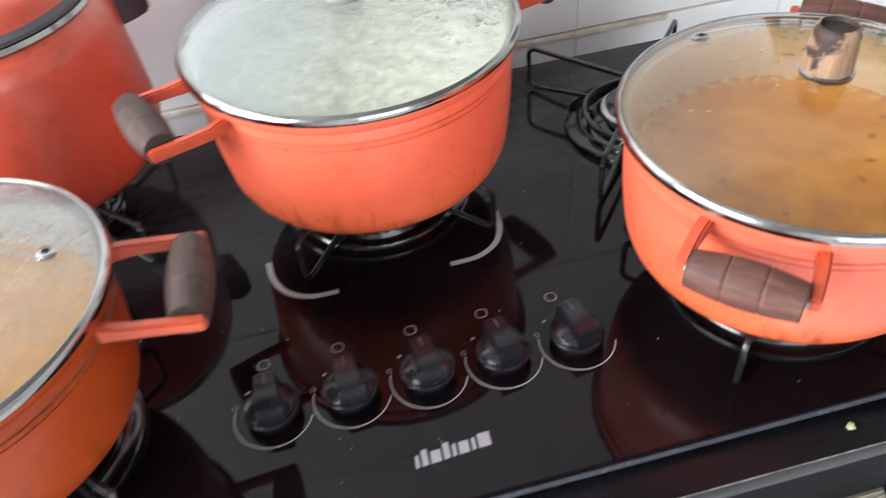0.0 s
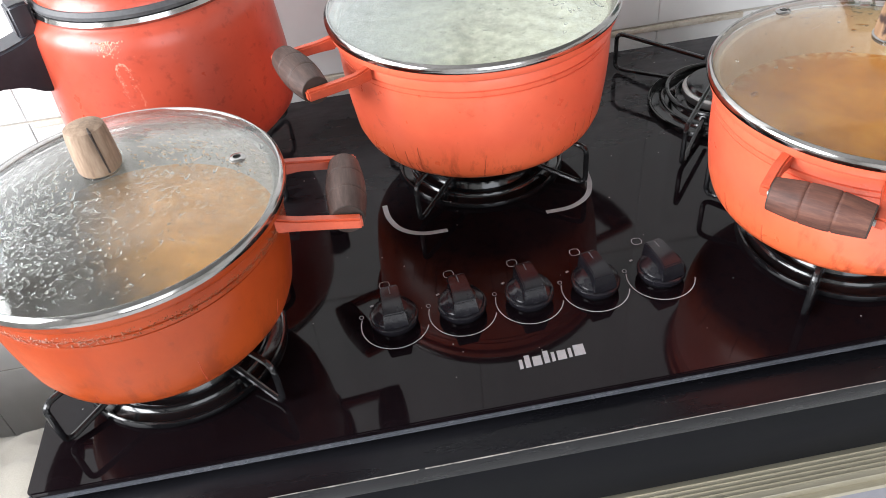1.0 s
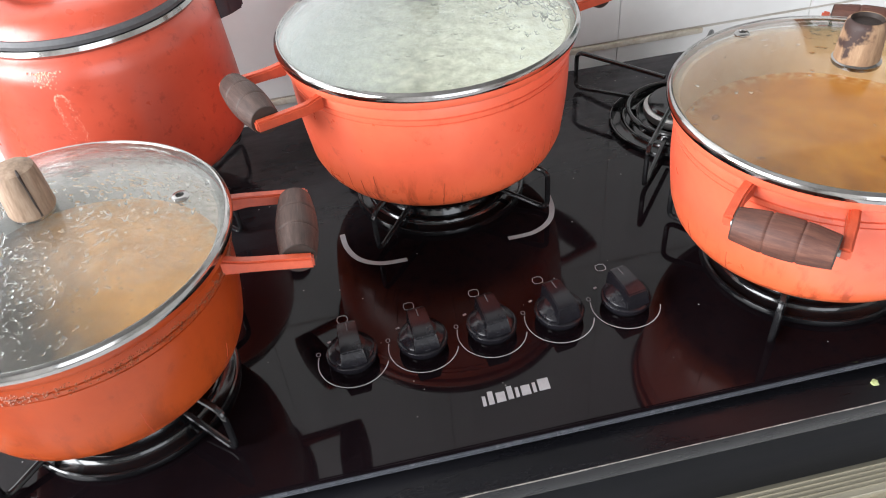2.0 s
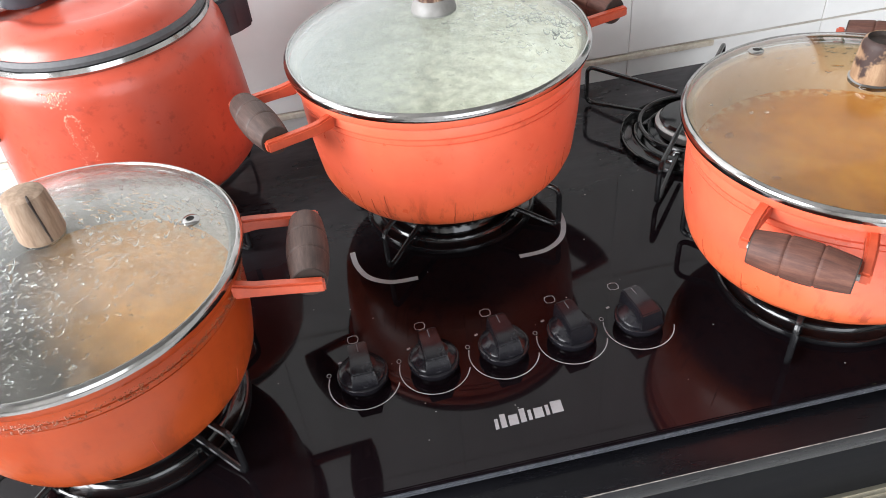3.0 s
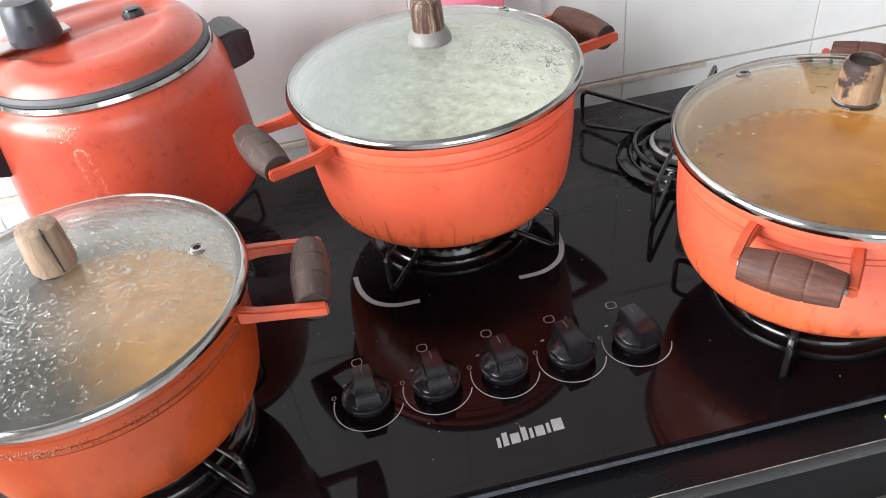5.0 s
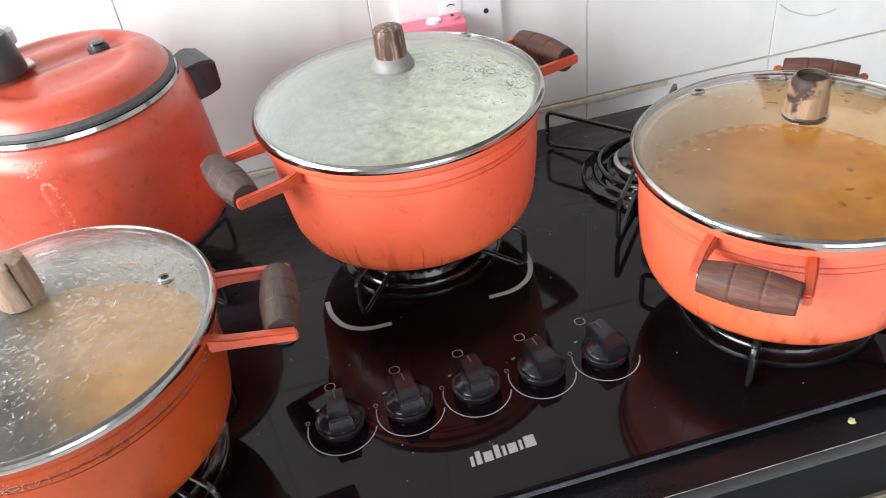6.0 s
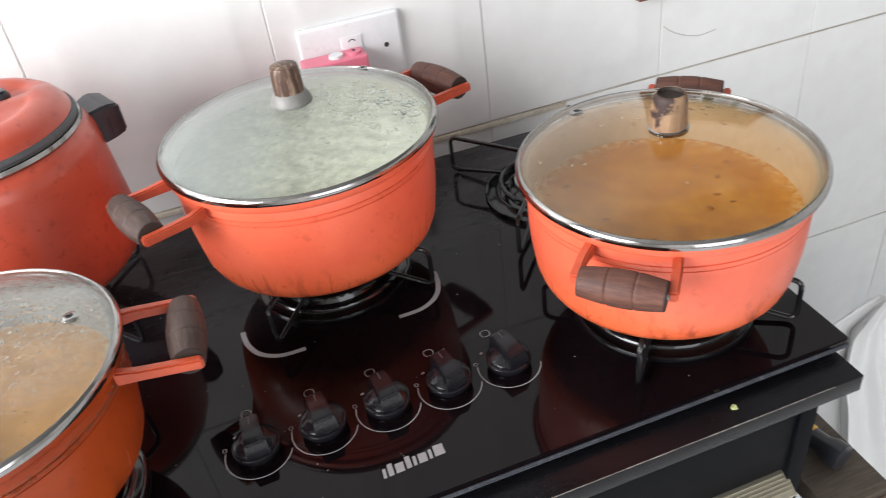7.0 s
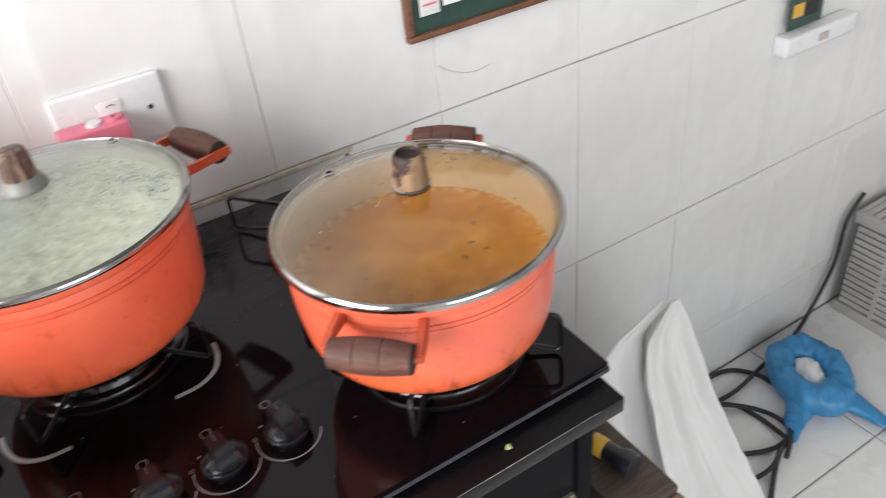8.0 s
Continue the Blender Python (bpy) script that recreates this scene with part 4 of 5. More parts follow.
droplets(lid_l, L_R, [(-0.055, -0.050, 0.026, 1100, 0.0008, 2.0), (-0.03, -0.065, 0.028, 900, 0.0007, 2.0), (-0.065, 0.0, 0.028, 220, 0.0014, 3.4), (0.02, 0.072, 0.030, 150, 0.0014, 3.2),
                       (0.062, 0.025, 0.026, 210, 0.0013, 3.0), (0.02, -0.01, 0.030, 180, 0.0012, 2.4), (0.0, -0.055, 0.03, 320, 0.0009, 1.8), (-0.03, 0.03, 0.03, 100, 0.0014, 3.4)], 23)
rng, bm = random.Random(31), bmesh.new()
for _ in range(2200):
    a, z = rng.uniform(0, 2 * math.pi), h_l - 0.0212 + rng.gauss(0, 0.0022)
    q, s_ = L_R - 0.003 - 0.0038, rng.uniform(0.0002, 0.0007)
    m = Matrix.Translation((q * math.cos(a), q * math.sin(a), z)) @ pose(0, 0, 0, 0, 0, math.degrees(a))
    tip = bm.verts.new(m @ Vector((s_ * 0.7, 0, 0)))
    ring = [bm.verts.new(m @ Vector((-0.0002, s_ * 1.4 * math.cos(k * math.pi / 2.5), s_ * math.sin(k * math.pi / 2.5)))) for k in range(5)]
    for k in range(5):
        bm.faces.new((tip, ring[k], ring[(k + 1) % 5]))
part("dried_splash", bm, CRUST_BROWN, pot_l, "grainy brown boil-over crust under the rim", kind="stuff")
rng = random.Random(17)
for _ in range(18):
    a, q = rng.uniform(0, 2 * math.pi), 0.092 * math.sqrt(rng.random())
    bm = bmesh.new()
    size = rng.uniform(0.0016, 0.0034)
    bmesh.ops.create_icosphere(bm, subdivisions=2, radius=size)
    for v in bm.verts:
        v.co *= 1 + 0.35 * noise.noise(v.co * 420 + Vector((a * 9, q * 70, 0)))
        v.co = Vector((v.co.x * 1.3, v.co.y * 0.85, v.co.z * 0.22))
    part("bean", bm, BEAN, broth_r, m=pose(q * math.cos(a), q * math.sin(a), -0.0001, 0, 0, rng.uniform(0, 180)))
crack = sweep([(0.0077, -0.0110, 0.028), (0.0073, -0.0110, 0.036), (0.0069, -0.0111, 0.044), (0.0061, -0.0106, 0.0555), (0.0040, -0.0060, 0.0566)], [0.0009, 0.0007, 0.0006, 0.0009, 0.0005], 6)
part("knob_crack", crack, CHAR, lid_l)

# ---- pressure cooker ----
PC = (-0.246, 0.372)
cooker = thing("pressure_cooker", pose(PC[0], PC[1], SUPPORT), "brick-red enamelled pressure cooker with black plastic handles", "pressure cooker")
PH = 1.090 - SUPPORT
part("body", lathe([(0.0, 0.0), (0.082, 0.0), (0.094, 0.004), (0.1035, 0.014), (0.1080, 0.030), (0.1075, 0.045), (0.1062, 0.070), (0.1045, 0.095), (0.1030, PH - 0.024), (0.1010, PH - 0.014), (0.0965, PH - 0.008), (0.0925, PH - 0.005), (0.0915, PH - 0.0015)], 96), CRIMSON, cooker)
part("neck_ring", lathe([(0.0880, PH - 0.006), (0.0940, PH - 0.0055), (0.0955, PH - 0.003), (0.0945, PH + 0.0005), (0.088, PH + 0.001)], 96), STEEL, cooker, "bare metal lip")
part("seal", lathe([(0.086, PH + 0.0008), (0.0930, PH + 0.0010), (0.0936, PH + 0.0040), (0.0915, PH + 0.0072), (0.086, PH + 0.0075)], 96), RUBBER, cooker, "grey rubber seal")
lidp = [(0.0900, PH + 0.0072), (0.0885, PH + 0.0112), (0.0840, PH + 0.0172), (0.0780, PH + 0.0212), (0.0700, PH + 0.0236), (0.0640, PH + 0.0240), (0.0610, PH + 0.0226), (0.0570, PH + 0.0222), (0.030, PH + 0.0236), (0.0, PH + 0.024)]
strap_angle = math.degrees(math.atan2(0.352 - 0.333, -0.263 + 0.298))
fine = lidp[:5] + [(0.0675 - 0.0025 * k, float(np.interp(0.0675 - 0.0025 * k, [q for q, z in lidp[::-1]], [z for q, z in lidp[::-1]]))) for k in range(27)] + [(0.0, lidp[-1][1])]
bm = lathe(fine, 120)
# the pressed channel for the locking bar runs across the lid, through the knob and the valve
along_x, along_y = math.cos(radians(strap_angle)), math.sin(radians(strap_angle))
for v in bm.verts:
    off = (v.co.x + 0.036) * along_y - (v.co.y + 0.016) * along_x
    q = math.hypot(v.co.x, v.co.y)
    fade = min(1.0, max(0.0, (0.076 - q) / 0.014))
    v.co.z += fade * (0.0022 * math.exp(-((abs(off) - 0.027) / 0.011) ** 2) - 0.0034 * math.exp(-(off / 0.0125) ** 4))
bm.normal_update()
lid = part("lid", bm, CRIMSON, cooker, "brick-red domed lid with a pressed channel", angle=60)
strap = box((-0.098, -0.0095, PH + 0.0250), (0.004, 0.0095, PH + 0.0285), 0.0012)
part("strap", strap, DULL_STEEL, lid, "flat steel locking bar", m=pose(-0.020, 0.004, 0, 0, 0, strap_angle))
knob_prof = [(0.0, PH + 0.0285), (0.0195, PH + 0.0285), (0.0205, PH + 0.031), (0.0190, PH + 0.046), (0.0175, PH + 0.0575), (0.0155, PH + 0.0610), (0.0, PH + 0.0622)]
part("locking_knob", lathe(knob_prof, 40), BLACK_PLASTIC, lid, "black plastic locking knob", m=pose(-0.036, -0.016, 0))
hole_at = radians(-78)
# A dark disc stands for the shaded hole; the knob itself is solid.
part("knob_hole_shade", lathe([(0.0, 0.0), (0.0024, 0.0), (0.0022, 0.0007), (0.0, 0.0008)], 16), DARK_HOLE, lid, m=pose(-0.036 + 0.0192 * math.cos(hole_at), -0.016 + 0.0192 * math.sin(hole_at), PH + 0.043, 90, 0, 12))
valve = part("safety_valve", lathe([(0.0, PH + 0.0180), (0.0090, PH + 0.0180), (0.0092, PH + 0.0235), (0.0075, PH + 0.0265), (0.0, PH + 0.0272)], 24), BLACK_PLASTIC, lid, "small black safety valve", m=pose(0.034, 0.020, 0))
part("valve_cap", lathe([(0.0, PH + 0.0265), (0.0072, PH + 0.0267), (0.0064, PH + 0.0280), (0.0, PH + 0.0288)], 24), BOWL_BLACK, valve)
part("pressure_weight", lathe([(0.0, PH + 0.023), (0.0075, PH + 0.023), (0.0075, PH + 0.032), (0.012, PH + 0.033), (0.012, PH + 0.044), (0.009, PH + 0.047), (0.0, PH + 0.047)], 28), DULL_STEEL, lid, m=pose(-0.045, 0.045, 0))


def plastic_handle(rows, thick, ang, name, label):
    """A moulded handle: each row gives the reach and the lower and upper heights of one cut through it."""
    bm = bmesh.new()
    rings = [[bm.verts.new(c) for c in ((x, -t, z0), (x, t, z0), (x, t, z1), (x, -t, z1))] for (x, z0, z1), t in zip(rows, thick)]
    for a, b in zip(rings, rings[1:]):
        for k in range(4):
            bm.faces.new((a[k], a[(k + 1) % 4], b[(k + 1) % 4], b[k]))
    bm.faces.new(rings[0])
    bm.faces.new(rings[-1][::-1])
    bmesh.ops.recalc_face_normals(bm, faces=bm.faces)
    bmesh.ops.bevel(bm, geom=list(bm.edges), offset=0.0022, segments=3, affect="EDGES")
    return part(name, bm, BLACK_PLASTIC, cooker, label, m=pose(0, 0, 0, 0, 0, ang), angle=35)


plastic_handle([(0.096, PH - 0.046, PH - 0.012), (0.112, PH - 0.042, PH - 0.008), (0.126, PH - 0.040, PH - 0.012)], (0.019, 0.024, 0.021), 23, "side_handle", "short black plastic side handle")
BIG = 208
plastic_handle([(0.098, PH - 0.066, PH - 0.012), (0.110, PH - 0.064, PH - 0.016), (0.124, PH - 0.054, PH - 0.019), (0.142, PH - 0.049, PH - 0.021), (0.175, PH - 0.049, PH - 0.023), (0.205, PH - 0.052, PH - 0.028)], (0.013, 0.014, 0.014, 0.014, 0.015, 0.012), BIG, "long_handle", "long black plastic handle")
plastic_handle([(0.0945, PH - 0.013, PH + 0.010), (0.100, PH - 0.016, PH + 0.012), (0.112, PH - 0.0165, PH + 0.010)], (0.011, 0.012, 0.011), BIG, "handle_bracket", "black plastic upright of the long handle")
# pale dried boil-over run below the lip
rng, bm = random.Random(9), bmesh.new()


def cooker_radius(z):
    return float(np.interp(z, (0.03, 0.045, 0.07, 0.095, PH - 0.024, PH - 0.014), (0.1080, 0.1075, 0.1062, 0.1045, 0.1030, 0.101)))


def crust_grain(a, z, size):
    """One flat flake of dried food on the cooker's side."""
    q = cooker_radius(z)
    m = pose(q * math.cos(a), q * math.sin(a), z, 0, 0, math.degrees(a))
    tip = bm.verts.new(m @ Vector((size * 0.45, 0, 0)))
    w, h = size * rng.uniform(0.6, 1.5), size * rng.uniform(0.6, 1.7)
    ring = [bm.verts.new(m @ Vector((-0.0002, w * math.cos(k * 1.257) * rng.uniform(0.6, 1.2), h * math.sin(k * 1.257)))) for k in range(5)]
    for k in range(5):
        bm.faces.new((tip, ring[k], ring[(k + 1) % 5]))


for _ in range(170):
    crust_grain(radians(-101 + rng.gauss(0, 3.0)), PH - 0.0125 - abs(rng.gauss(0, 0.006)), rng.uniform(0.0003, 0.0009))
for _ in range(90):
    t = rng.uniform(0, math.pi)
    crust_grain(radians(-97.5 + 2.6 * math.cos(t) + rng.gauss(0, 0.25)), PH - 0.036 + 0.005 * math.sin(t) + rng.gauss(0, 0.0006), rng.uniform(0.0003, 0.0008))
for start, drift in ((-100.0, 3.5), (-95.2, 5.5)):
    for _ in range(150):
        t = rng.random() ** 1.2
        crust_grain(radians(start + drift * t + rng.gauss(0, 0.55 + 0.5 * t)), PH - 0.034 - 0.075 * t, rng.uniform(0.0002, 0.0006))
part("dried_splash", bm, CRUST, cooker, "pale dried boil-over crust", kind="stuff")

# ---- small things on and behind the cooktop ----
bm = bmesh.new()
bmesh.ops.create_icosphere(bm, subdivisions=2, radius=0.0026)
for v in bm.verts:
    v.co *= 1 + 0.5 * noise.noise(v.co * 700)
    v.co.z = max(v.co.z * 0.7, -0.0009)
tagged(part("crumb", bm, CRUMB, None, m=pose(0.271, -0.0105, SLAB + 0.0009)), "pale green food crumb on the black board", "crumb")

rng, bm = random.Random(41), bmesh.new()
for _ in range(70):
    x, y, q = rng.uniform(GX0 + 0.01, GX1 - 0.01), rng.uniform(0.008, GY1 - 0.02), rng.uniform(0.0003, 0.0008)
    top = bm.verts.new((x, y, GLASS + q * 0.8))
    foot = [bm.verts.new((x + q * math.cos(k * 1.257) * rng.uniform(0.7, 1.4), y + q * math.sin(k * 1.257), GLASS + 0.0001)) for k in range(5)]
    for k in range(5):
        bm.faces.new((top, foot[k], foot[(k + 1) % 5]))
part("speck", at(bm, cooktop), RUBBER_PALE, cooktop, "dried specks of splashed food", kind="stuff")
bm = box((-0.46, WALL - 0.0016, 0.8795), (0.40, WALL + 0.004, 0.8862), 0.0010)
part("caulk", bm, CAULK, wall_north, "beige stained sealing strip along the tile joint")
hair = [(0.5445, WALL - 0.0008, 0.9570), (0.559, WALL - 0.0010, 0.9460), (0.581, WALL - 0.0010, 0.9360), (0.604, WALL - 0.0010, 0.9310), (0.628, WALL - 0.0008, 0.9340)]
part("hairline_crack", sweep(smooth_path(hair, 5), 0.0006, 5), GROUT_DARK, wall_north, "thin dark crack in the glaze")

outlet = thing("wall_outlet", pose(0.1265, WALL - 0.0002, 1.027), "white plastic wall outlet plate on the tiles", "outlet")
part("plate", box((-0.0600, -0.0085, -0.0375), (0.0600, 0.0, 0.0375), 0.0038, segments=3), WHITE_PLASTIC, outlet)
part("socket", box((-0.0125, -0.0100, -0.0135), (0.0125, -0.0080, 0.0200), 0.0010), WHITE_PLASTIC, outlet)
arch = [(0.0045 * math.cos(radians(a)) + 0.0005, 0.0125 + 0.0035 * math.sin(radians(a))) for a in range(20, 161, 20)]
bm = ribbon(arch, 0.0012, 0.0)
bmesh.ops.transform(bm, matrix=pose(0, -0.0103, 0, 90, 0, 0), verts=bm.verts)
part("socket_mark", bm, DARK_HOLE, outlet)
for sx in (-0.0405, 0.0405):
    screw = lathe([(0.0, 0.0), (0.0030, 0.0), (0.0028, 0.0008), (0.0, 0.0010)], 20)
    part("screw", screw, DARK_HOLE, outlet, m=pose(sx, -0.0084, 0.0, 90, 0, 0))
adapter = thing("plug_adapter", pose(0.100, WALL - 0.0105, 1.018), "pink plastic plug adapter pushed into the wall outlet", "plug adapter")
part("body", box((-0.0365, -0.030, -0.0150), (0.0365, 0.0, 0.0155), 0.0028, segments=3), PINK, adapter)
part("button", lathe([(0.0, 0.0), (0.0085, 0.0), (0.0080, 0.0035), (0.0, 0.0040)], 24), WHITE_PLASTIC, adapter, "pale round button", m=pose(0.003, -0.016, 0.0150))
part("button", lathe([(0.0, 0.0), (0.0085, 0.0), (0.0080, 0.0035), (0.0, 0.0040)], 24), PINK, adapter, "pink round button", m=pose(0.024, -0.016, 0.0150))
part("printed_mark", box((-0.0016, -0.0030, 0.0), (0.0016, 0.0030, 0.0003)), DARK_HOLE, adapter, m=pose(0.024, -0.016, 0.0188))

# ---- wall decorations ----
picture = thing("framed_picture", pose(0.66, WALL - 0.0002, 1.15), "brown framed dark green print with pale labels hung on the wall", "picture")
for lo, hi in (((-0.160, -0.012, -0.148), (0.160, 0.0, -0.139)), ((-0.160, -0.016, 0.132), (0.160, 0.0, 0.148)), ((-0.160, -0.012, -0.1385), (-0.151, 0.0, 0.1315)), ((0.145, -0.016, -0.1315), (0.160, 0.0, 0.1315))):
    part("frame_rail", box(lo, hi, 0.002), FRAME_WOOD, picture)
part("print", box((-0.151, -0.006, -0.139), (0.145, -0.002, 0.132)), DARK_GREEN, picture)
for lx, lz, w, h in ((-0.138, -0.118, 0.030, 0.05), (-0.102, -0.112, 0.075, 0.062), (0.0, -0.104, 0.05, 0.05), (0.07, -0.115, 0.06, 0.08)):
    label = part("pale_label", box((lx, -0.0075, lz), (lx + w, -0.0058, lz + h), 0.0005), WHITE_PLASTIC, picture)
    for k in range(3):
        part("label_bar", box((lx + w * 0.15, -0.0080, lz + h * (0.25 + 0.22 * k)), (lx + w * 0.85, -0.0074, lz + h * (0.31 + 0.22 * k))), (PINK, DARK_GREEN, DARK_HOLE)[k], label)

rack = thing("wall_card_holder", pose(1.355, WALL - 0.0002, 0.775), "white plastic wall holder with a small dark printed card", "card holder")
part("tray", box((-0.100, -0.032, -0.016), (0.100, 0.0, 0.022), 0.006, segments=3), WHITE_PLASTIC, rack)
part("clip", box((-0.012, -0.0350, -0.004), (0.014, -0.0315, 0.010), 0.001), GREY_PLASTIC, rack)
card = part("card", box((-0.082, -0.014, 0.028), (0.010, -0.010, 0.16)), DARK_GREEN, rack, "dark green and black card")
part("card_patch", box((-0.074, -0.0150, 0.050), (-0.046, -0.0136, 0.075)), YELLOW, card)
part("card_patch", box((-0.040, -0.0150, 0.046), (-0.004, -0.0136, 0.10)), DARK_HOLE, card)

# ---- beside the cabinet: towel on a stand, stool and torch ----
stand = thing("towel_stand", pose(0.768, 0.268, FLOOR), "slim metal pole stand hidden under a white towel", "stand")
part("pole", lathe([(0.0, 0.010), (0.007, 0.010), (0.007, 0.632), (0.004, 0.638), (0.0, 0.639)], 20), DULL_STEEL, stand)
part("foot", lathe([(0.0, 0.0), (0.045, 0.0), (0.045, 0.006), (0.02, 0.0098), (0.0, 0.0098)], 40), DULL_STEEL, stand)


def along(t, keys):
    """A point on a broken line given as (t, x, y, z)."""
    return Vector([float(np.interp(t, [k[0] for k in keys], [k[n] for k in keys])) for n in (1, 2, 3)])


def towel():
    """A cloth slung over a pole: a broad front panel, a deep crease and a flap behind it."""
    bm, nu, nv = bmesh.new(), 72, 46
    right = [(0, 0.757, 0.252, 0.610), (0.06, 0.772, 0.250, 0.575), (0.4, 0.832, 0.235, 0.380), (1, 1.030, 0.200, FLOOR + 0.004)]
    left = [(0, 0.744, 0.250, 0.612), (0.10, 0.694, 0.246, 0.560), (0.22, 0.690, 0.240, 0.470), (0.6, 0.722, 0.208, 0.230), (1, 0.758, 0.196, FLOOR + 0.004)]
    flap = [(0, 0.740, 0.262, 0.610), (0.10, 0.664, 0.274, 0.566), (0.2, 0.626, 0.282, 0.520), (0.3, 0.640, 0.288, 0.440), (1, 0.690, 0.300, FLOOR + 0.004)]
    rows = []
    for j in range(nv + 1):
        t = (j / nv) ** 1.3
        r, l, f = along(t, right), along(t, left), along(t, flap)
        deep = l + Vector((0.020, 0.024, -0.004)) * min(1, t / 0.1)
        row = []
        for i in range(nu + 1):
            u = i / nu
            if u < 0.62:
                p = r.lerp(l, u / 0.62)
            elif u < 0.74:
                p = l.lerp(deep, (u - 0.62) / 0.12)
            else:
                p = deep.lerp(f, (u - 0.74) / 0.26)
            fold = 0.5 * math.sin(u * 19 + 0.6 + 1.5 * t) + 0.35 * math.sin(u * 41 + 3 * t) + 0.5 * noise.noise((u * 4, t * 3, 5.0))
            p = p + Vector((0.15, -1, 0.1 if t < 0.98 else 0)) * (0.016 * min(1, t / 0.25) * fold + 0.003 * noise.noise((u * 14, t * 16, 2.0)))
            row.append(bm.verts.new((p.x, p.y, max(p.z, FLOOR + 0.004))))
        rows.append(row)
    for p, q in zip(rows, rows[1:]):
        for k in range(nu):
            bm.faces.new((p[k], q[k], q[k + 1], p[k + 1]))
    bm.normal_update()
    back = [[bm.verts.new(v.co - v.normal * 0.0025) for v in row] for row in rows]
    for p, q in zip(back, back[1:]):
        for k in range(nu):
            bm.faces.new((p[k + 1], q[k + 1], q[k], p[k]))
    rim = [(rows[0][k], back[0][k]) for k in range(nu + 1)] + [(rows[j][nu], back[j][nu]) for j in range(1, nv + 1)]
    rim += [(rows[nv][k], back[nv][k]) for k in range(nu - 1, -1, -1)] + [(rows[j][0], back[j][0]) for j in range(nv - 1, 0, -1)]
    for (a, b), (c, d) in zip(rim, rim[1:] + rim[:1]):
        bm.faces.new((a, c, d, b))
    bmesh.ops.recalc_face_normals(bm, faces=bm.faces)
    return bm


tagged(part("towel", towel(), CLOTH, None, angle=180), "white cotton towel hanging in folds over a slim stand", "towel")
stool = thing("low_stool", pose(0.455, 0.13, FLOOR), "weathered wooden stool beside the black cabinet", "stool")
part("top", box((-0.045, -0.14, 0.70), (0.03, 0.14, 0.725), 0.004), STOOL_WOOD, stool)
for ly in (-0.12, 0.12):
    part("leg", box((-0.04, ly - 0.014, 0.0), (-0.012, ly + 0.014, 0.6995), 0.003), STOOL_WOOD, stool)
    part("leg", box((0.0, ly - 0.014, 0.0), (0.026, ly + 0.014, 0.6995), 0.003), STOOL_WOOD, stool)
part("front_board", box((-0.045, -0.150, 0.55), (0.03, -0.1405, 0.715), 0.002), PALE_WOOD, stool, "pale yellowish wooden board")
torch = thing("torch", pose(0.447, 0.055, 0.6810, 0, 0, 14), "black and yellow plastic torch lying on the stool", "torch")
torch.scale = (0.74, 0.74, 0.74)
bm = lathe([(0.0, -0.04), (0.013, -0.04), (0.015, -0.036), (0.015, 0.010), (0.020, 0.022), (0.020, 0.038), (0.0, 0.040)], 28)
part("casing", bm, BLACK_PLASTIC, torch, m=pose(0, 0, 0.0, 90, 0, 0))
part("collar", lathe([(0.0152, -0.034), (0.0164, -0.032), (0.0164, -0.012), (0.0152, -0.010)], 28), YELLOW, torch, "yellow collar", m=pose(0, 0, 0.0, 90, 0, 0))

blue = thing("plastic_bag", pose(1.372, 0.362, FLOOR, 0, 0, -28), "crumpled blue plastic bag lying on the floor tiles", "plastic bag")
blue.scale = (0.58, 0.90, 0.75)


def crumpled_ring():
    bm, seg, ring = bmesh.new(), 24, 88
    rows = []
    for i in range(ring):
        a = 2 * math.pi * i / ring
        row = []
        for k in range(seg):
            b = 2 * math.pi * k / seg
            w = 0.046 + 0.012 * noise.noise((math.cos(a) * 1.6, math.sin(a) * 1.6, 3.1))
            q = 0.096 + w * math.cos(b)
            z = 0.052 + 0.05 * math.sin(b) * (1 + 0.3 * noise.noise((a * 2, b, 0)))
            d = 0.007 * noise.noise((math.cos(a) * 5, math.sin(a) * 5, math.cos(b) * 2)) - 0.007 * abs(noise.noise((math.cos(a) * 11, math.sin(a) * 11, math.sin(b) * 3)))
            row.append(bm.verts.new(((q + d) * math.cos(a) * 1.15, (q + d) * math.sin(a) * 0.95, max(0.001, z + d))))
        rows.append(row)
    for i in range(ring):
        for k in range(seg):
            bm.faces.new((rows[i][k], rows[(i + 1) % ring][k], rows[(i + 1) % ring][(k + 1) % seg], rows[i][(k + 1) % seg]))
    bmesh.ops.recalc_face_normals(bm, faces=bm.faces)
    return bm


part("body", crumpled_ring(), BLUE_FILM, blue, angle=55)


def bag_tail(a, length, width):
    bm, rows = bmesh.new(), []
    for i in range(15):
        t = i / 14
        row = []
        for k in range(12):
            b = 2 * math.pi * k / 12
            w = width * (1 - 0.75 * t) + 0.012 * noise.noise((t * 5, b, a))
            row.append(bm.verts.new((0.09 + length * t, w * math.cos(b), max(0.001, 0.03 * (1 - t) + 0.012 + (0.030 * (1 - 0.8 * t)) * math.sin(b) + 0.006 * noise.noise((t * 9, b * 2, a + 4))))))
        rows.append(row)
    for p, q in zip(rows, rows[1:]):
        for k in range(12):
            bm.faces.new((p[k], p[(k + 1) % 12], q[(k + 1) % 12], q[k]))
    bm.faces.new(rows[0])
    bm.faces.new(rows[-1][::-1])
    bmesh.ops.recalc_face_normals(bm, faces=bm.faces)
    bmesh.ops.transform(bm, matrix=pose(0, 0, 0, 0, 0, a), verts=bm.verts)
    return bm


